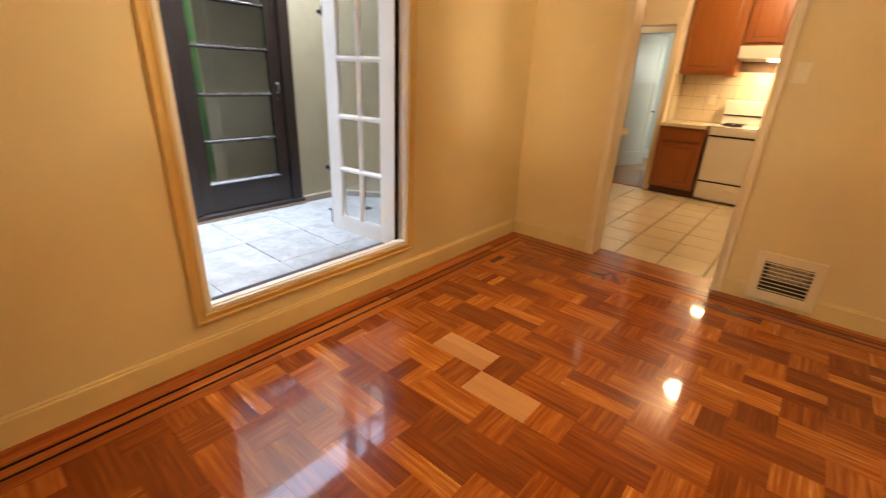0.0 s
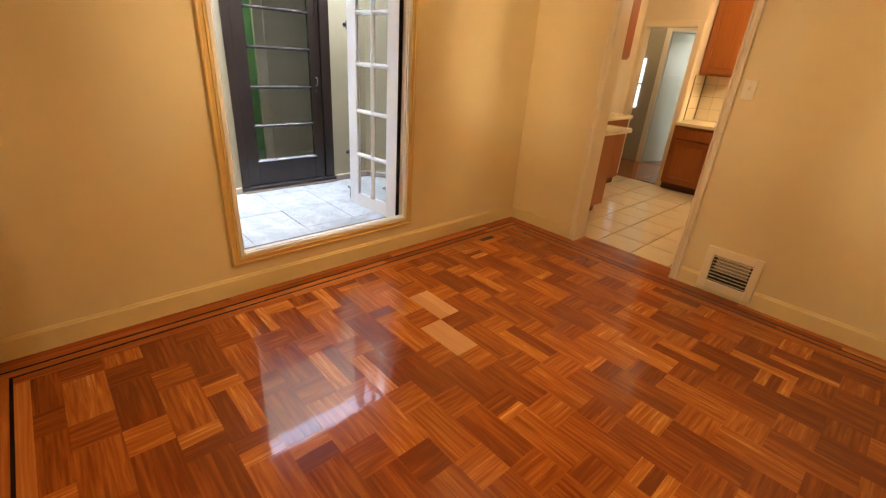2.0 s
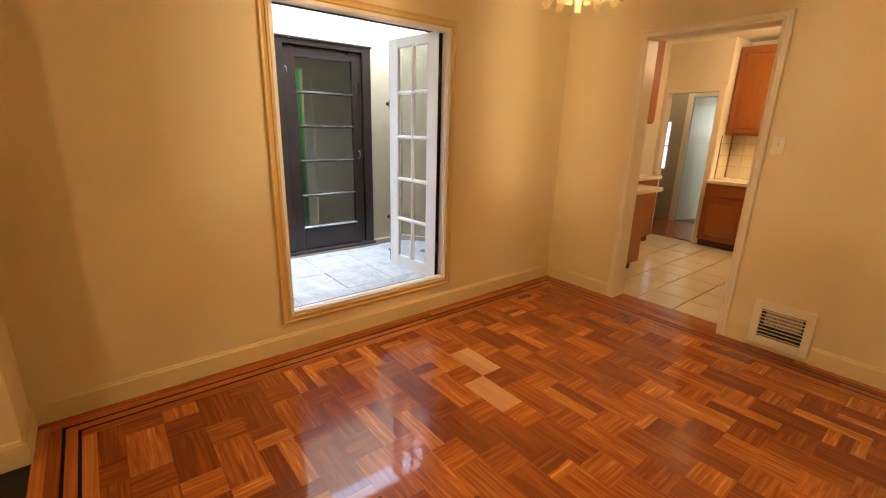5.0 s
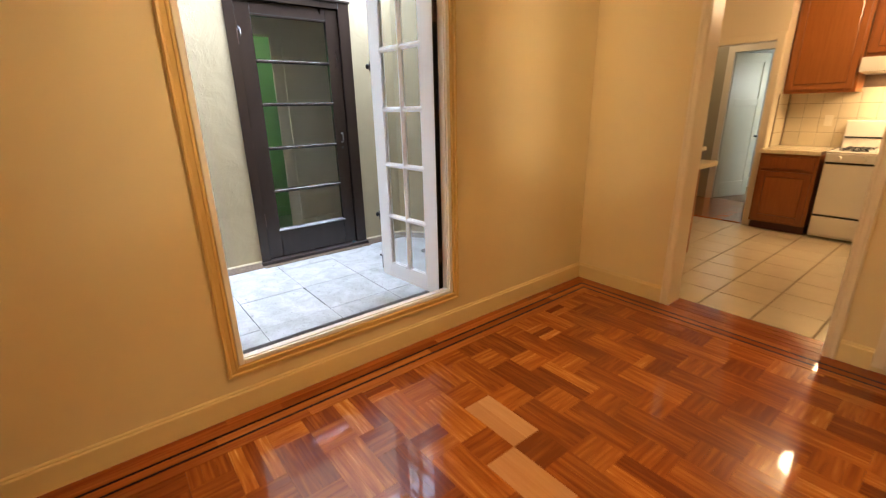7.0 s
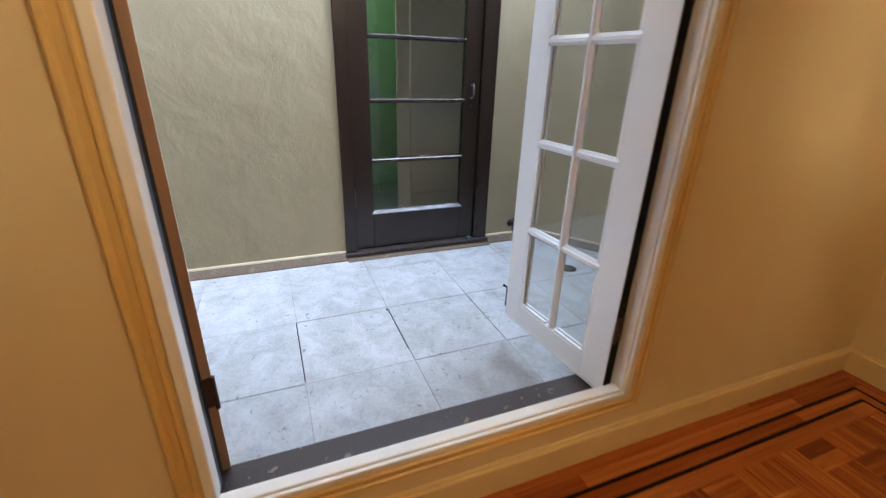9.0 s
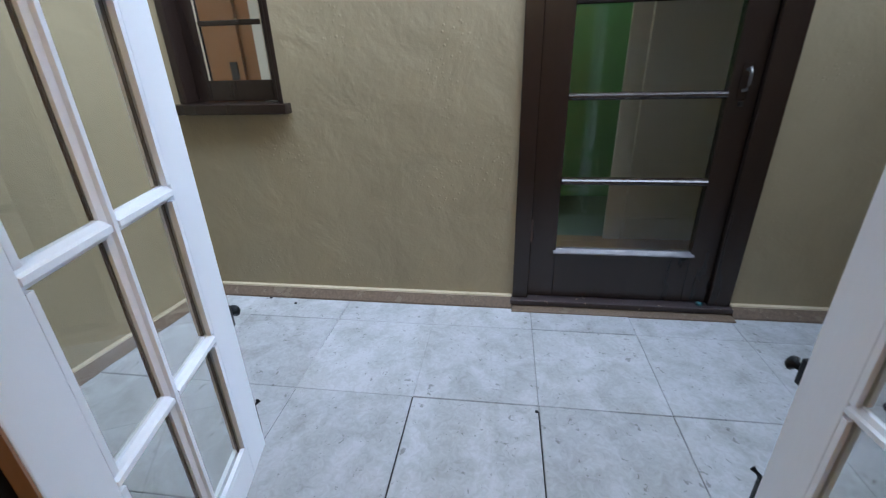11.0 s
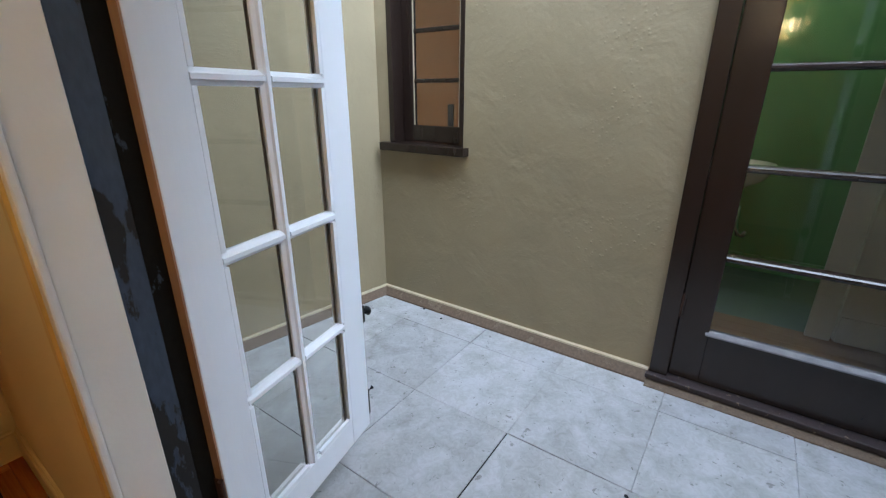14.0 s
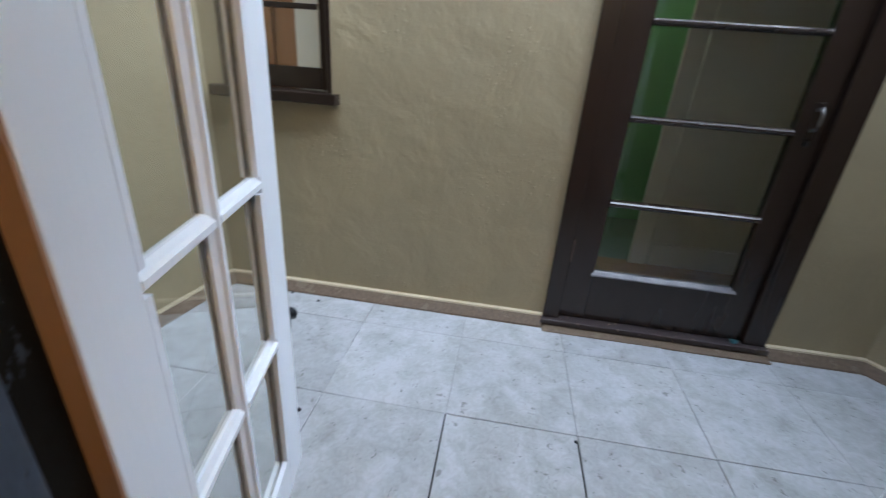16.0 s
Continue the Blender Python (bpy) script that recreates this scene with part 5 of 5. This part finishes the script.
for i in range(12):
    for j in range(9):
        x, y = -2.515 + 0.165 + 0.330 * i, 3.612 + 0.165 + 0.330 * j
        if x < 1.16 and y < 6.4:
            s = new("floor_tile", tile_me)
            s.parent = kitchen_floor
            s.matrix_world = pose(x, y, random.uniform(-0.0008, 0.0004), 0, 0, 90 * random.randrange(4))
floor = structure("floor", boxes((XW, XE, YS - 0.22, YN + 0.175, -0.1, -0.012), (XE - 0.001, XE, YS, YN, -0.012, -0.004)), M_DARK, "glossy red-orange oak parquet floor with inlaid border", "floor")
structure("floor_living", boxes((-2.98, XE, -4.2, YS - 0.22, -0.1, -0.002)), M_STRIP, "dark wooden floor of the next room", "floor")
splash = structure("splashback", boxes((-1.725, 0.45, KB - 0.006, KB - 0.001, 0.875, 1.75), (-1.7245, -1.720, 6.38, KB - 0.006, 0.875, 1.44)), M_GROUT, "cream glazed tile splashback", "splashback")
splash_west = structure("splashback", boxes((-2.4995, -2.4940, 4.54, 5.77, 0.907, 1.549)), M_GROUT, "cream glazed tile splashback over the side worktop", "splashback")
sp_me = mesh_of("wall_tile", rounded(boxes((-0.0745, 0.0745, -0.006, 0, -0.0745, 0.0745)), 0.0015, 1), M_SPLASH)
for i in range(14):
    for j in range(4):
        s = new("wall_tile", sp_me)
        s.parent = splash
        s.matrix_world = Matrix.Translation((-1.645 + 0.152 * i, KB - 0.0065, 0.953 + 0.152 * j))
for i in range(8):
    for j in range(4):
        s = new("wall_tile", sp_me)
        s.parent = splash_west
        s.matrix_world = pose(-2.4935, 4.62 + 0.152 * i, 0.985 + 0.152 * j, 0, 0, 90)
for i in range(2):
    for j in range(4):
        s = new("wall_tile", sp_me)
        s.parent = splash
        s.matrix_world = pose(-1.7195, 6.47 + 0.152 * i, 0.953 + 0.152 * j, 0, 0, 90)


def strip_block(w, d, cuts, material, name):
    """A parquet block of parallel strips, w along x and d along y, a hair apart."""
    bm = bmesh.new()
    for k in range(cuts):
        a, b = -d / 2 + d * k / cuts, -d / 2 + d * (k + 1) / cuts
        box(bm, -w / 2 + 0.0003, w / 2 - 0.0003, a + 0.0002, b - 0.0002, -0.012, 0)
    return mesh_of(name, bm, material)


U = 0.1600
long_me = [strip_block(2 * U, U, c, M_OAK, "parquet_block") for c in (2, 3, 2)]
pale_me = strip_block(2 * U, U, 2, M_PALE, "parquet_block")
sq_me = [strip_block(U, U, c, M_OAK, "parquet_block") for c in (2, 3)]
FX0, FX1, FY0, FY1 = XW + 0.235, XE - 0.235, YS + 0.235, YN - 0.235
PX, PY = -1.402, 1.573
rows_up = range(int((FY0 - PY) / U) - 1, int((FY1 - PY) / U) + 2)
for r in rows_up:
    y = PY + (r + 0.5) * U
    if y + U / 2 < FY0 or y - U / 2 > FY1:
        continue
    base = PX + (r * U) % (3 * U)
    for c in range(-3, 9):
        hx = base + 3 * U * c
        for kind in ("long", "square"):
            x = hx + U if kind == "long" else hx + 2.5 * U
            half = U if kind == "long" else U / 2
            if x + half < FX0 or x - half > FX1:
                continue
            if kind == "long":
                near_p1 = abs(x - (PX + U)) < 0.02 and r == 0
                near_p2 = abs(x - (PX + 3 * U)) < 0.02 and r == -1
                me = pale_me if near_p1 or near_p2 else random.choice(long_me)
                m = pose(x, y, random.uniform(-0.0003, 0.0), random.uniform(-0.12, 0.12), random.uniform(-0.06, 0.06), random.choice((0, 180)))
            else:
                me = random.choice(sq_me)
                m = pose(x, y, random.uniform(-0.0003, 0.0), random.uniform(-0.12, 0.12), random.uniform(-0.06, 0.06), random.choice((90, 270)))
            s = new("parquet_block", me)
            s.parent = floor
            s.matrix_world = m


def board(name, material, length, width, m):
    """One floor board: it runs along its own x."""
    ob = part(name, boxes((0, length, 0, width, -0.012, 0.0014)), material, floor)
    ob.matrix_world = m


def border_run(along, start, stop, wall, sign, slim=0.0):
    """The border beside one wall: two planks, a dark inlay, a plank, a dark inlay, a plank. slim: what the first planks lack."""
    for a, b, mat, name in ((0.010, 0.060 - slim / 2, M_STRIP, "border_plank"), (0.060 - slim / 2, 0.110 - slim, M_STRIP, "border_plank"), (0.110 - slim, 0.124 - slim, M_INLAY, "inlay_strip"),
                            (0.124 - slim, 0.170 - slim, M_STRIP, "border_plank"), (0.170 - slim, 0.184 - slim, M_INLAY, "inlay_strip"), (0.184 - slim, 0.240, M_STRIP, "border_plank")):
        p, q = sorted((wall + sign * a, wall + sign * b))
        k, e = (start + a, stop - a) if along == "y" else (start + b, stop - b)
        while k < e - 1e-4:
            f = min(e, k + (1.3 if mat is M_STRIP else 3.0) * random.uniform(0.7, 1.1))
            if along == "y":
                board(name, mat, f - k - 0.0004, q - p - 0.0006, pose(q - 0.0003, k, 0, 0, 0, 90))
            else:
                board(name, mat, f - k - 0.0004, q - p - 0.0006, pose(k, p + 0.0003, 0))
            k = f


border_run("y", YS, YN, XW, 1)
border_run("x", XW, XE, YN, -1)
border_run("x", XW, XE, YS, 1)
border_run("y", YS, YN, XE, -1)
for k in range(3):
    board("border_plank", M_STRIP, KX1 - KX0 - 0.002, 0.0585, pose(KX0 + 0.001, YN - 0.008 + 0.060 * k, 0))

# ---- grit on the paving ----
for x, y, r in ((-3.784, 0.278, 0.008), (-3.826, 0.120, 0.009), (-3.153, 1.479, 0.007)):
    bm = bmesh.new()
    spin(bm, [(0.3 * r, 0), (r, 0.3 * r), (0.8 * r, 0.8 * r), (0.3 * r, 1.0 * r)], 8)
    p = thing("pebble", "small dark pebble lying on the pale paving", "pebble", "pebbles on the paving", "", Matrix.Translation((x, y, ZP + 0.001)))
    part("stone", bm, M_IRON, p)
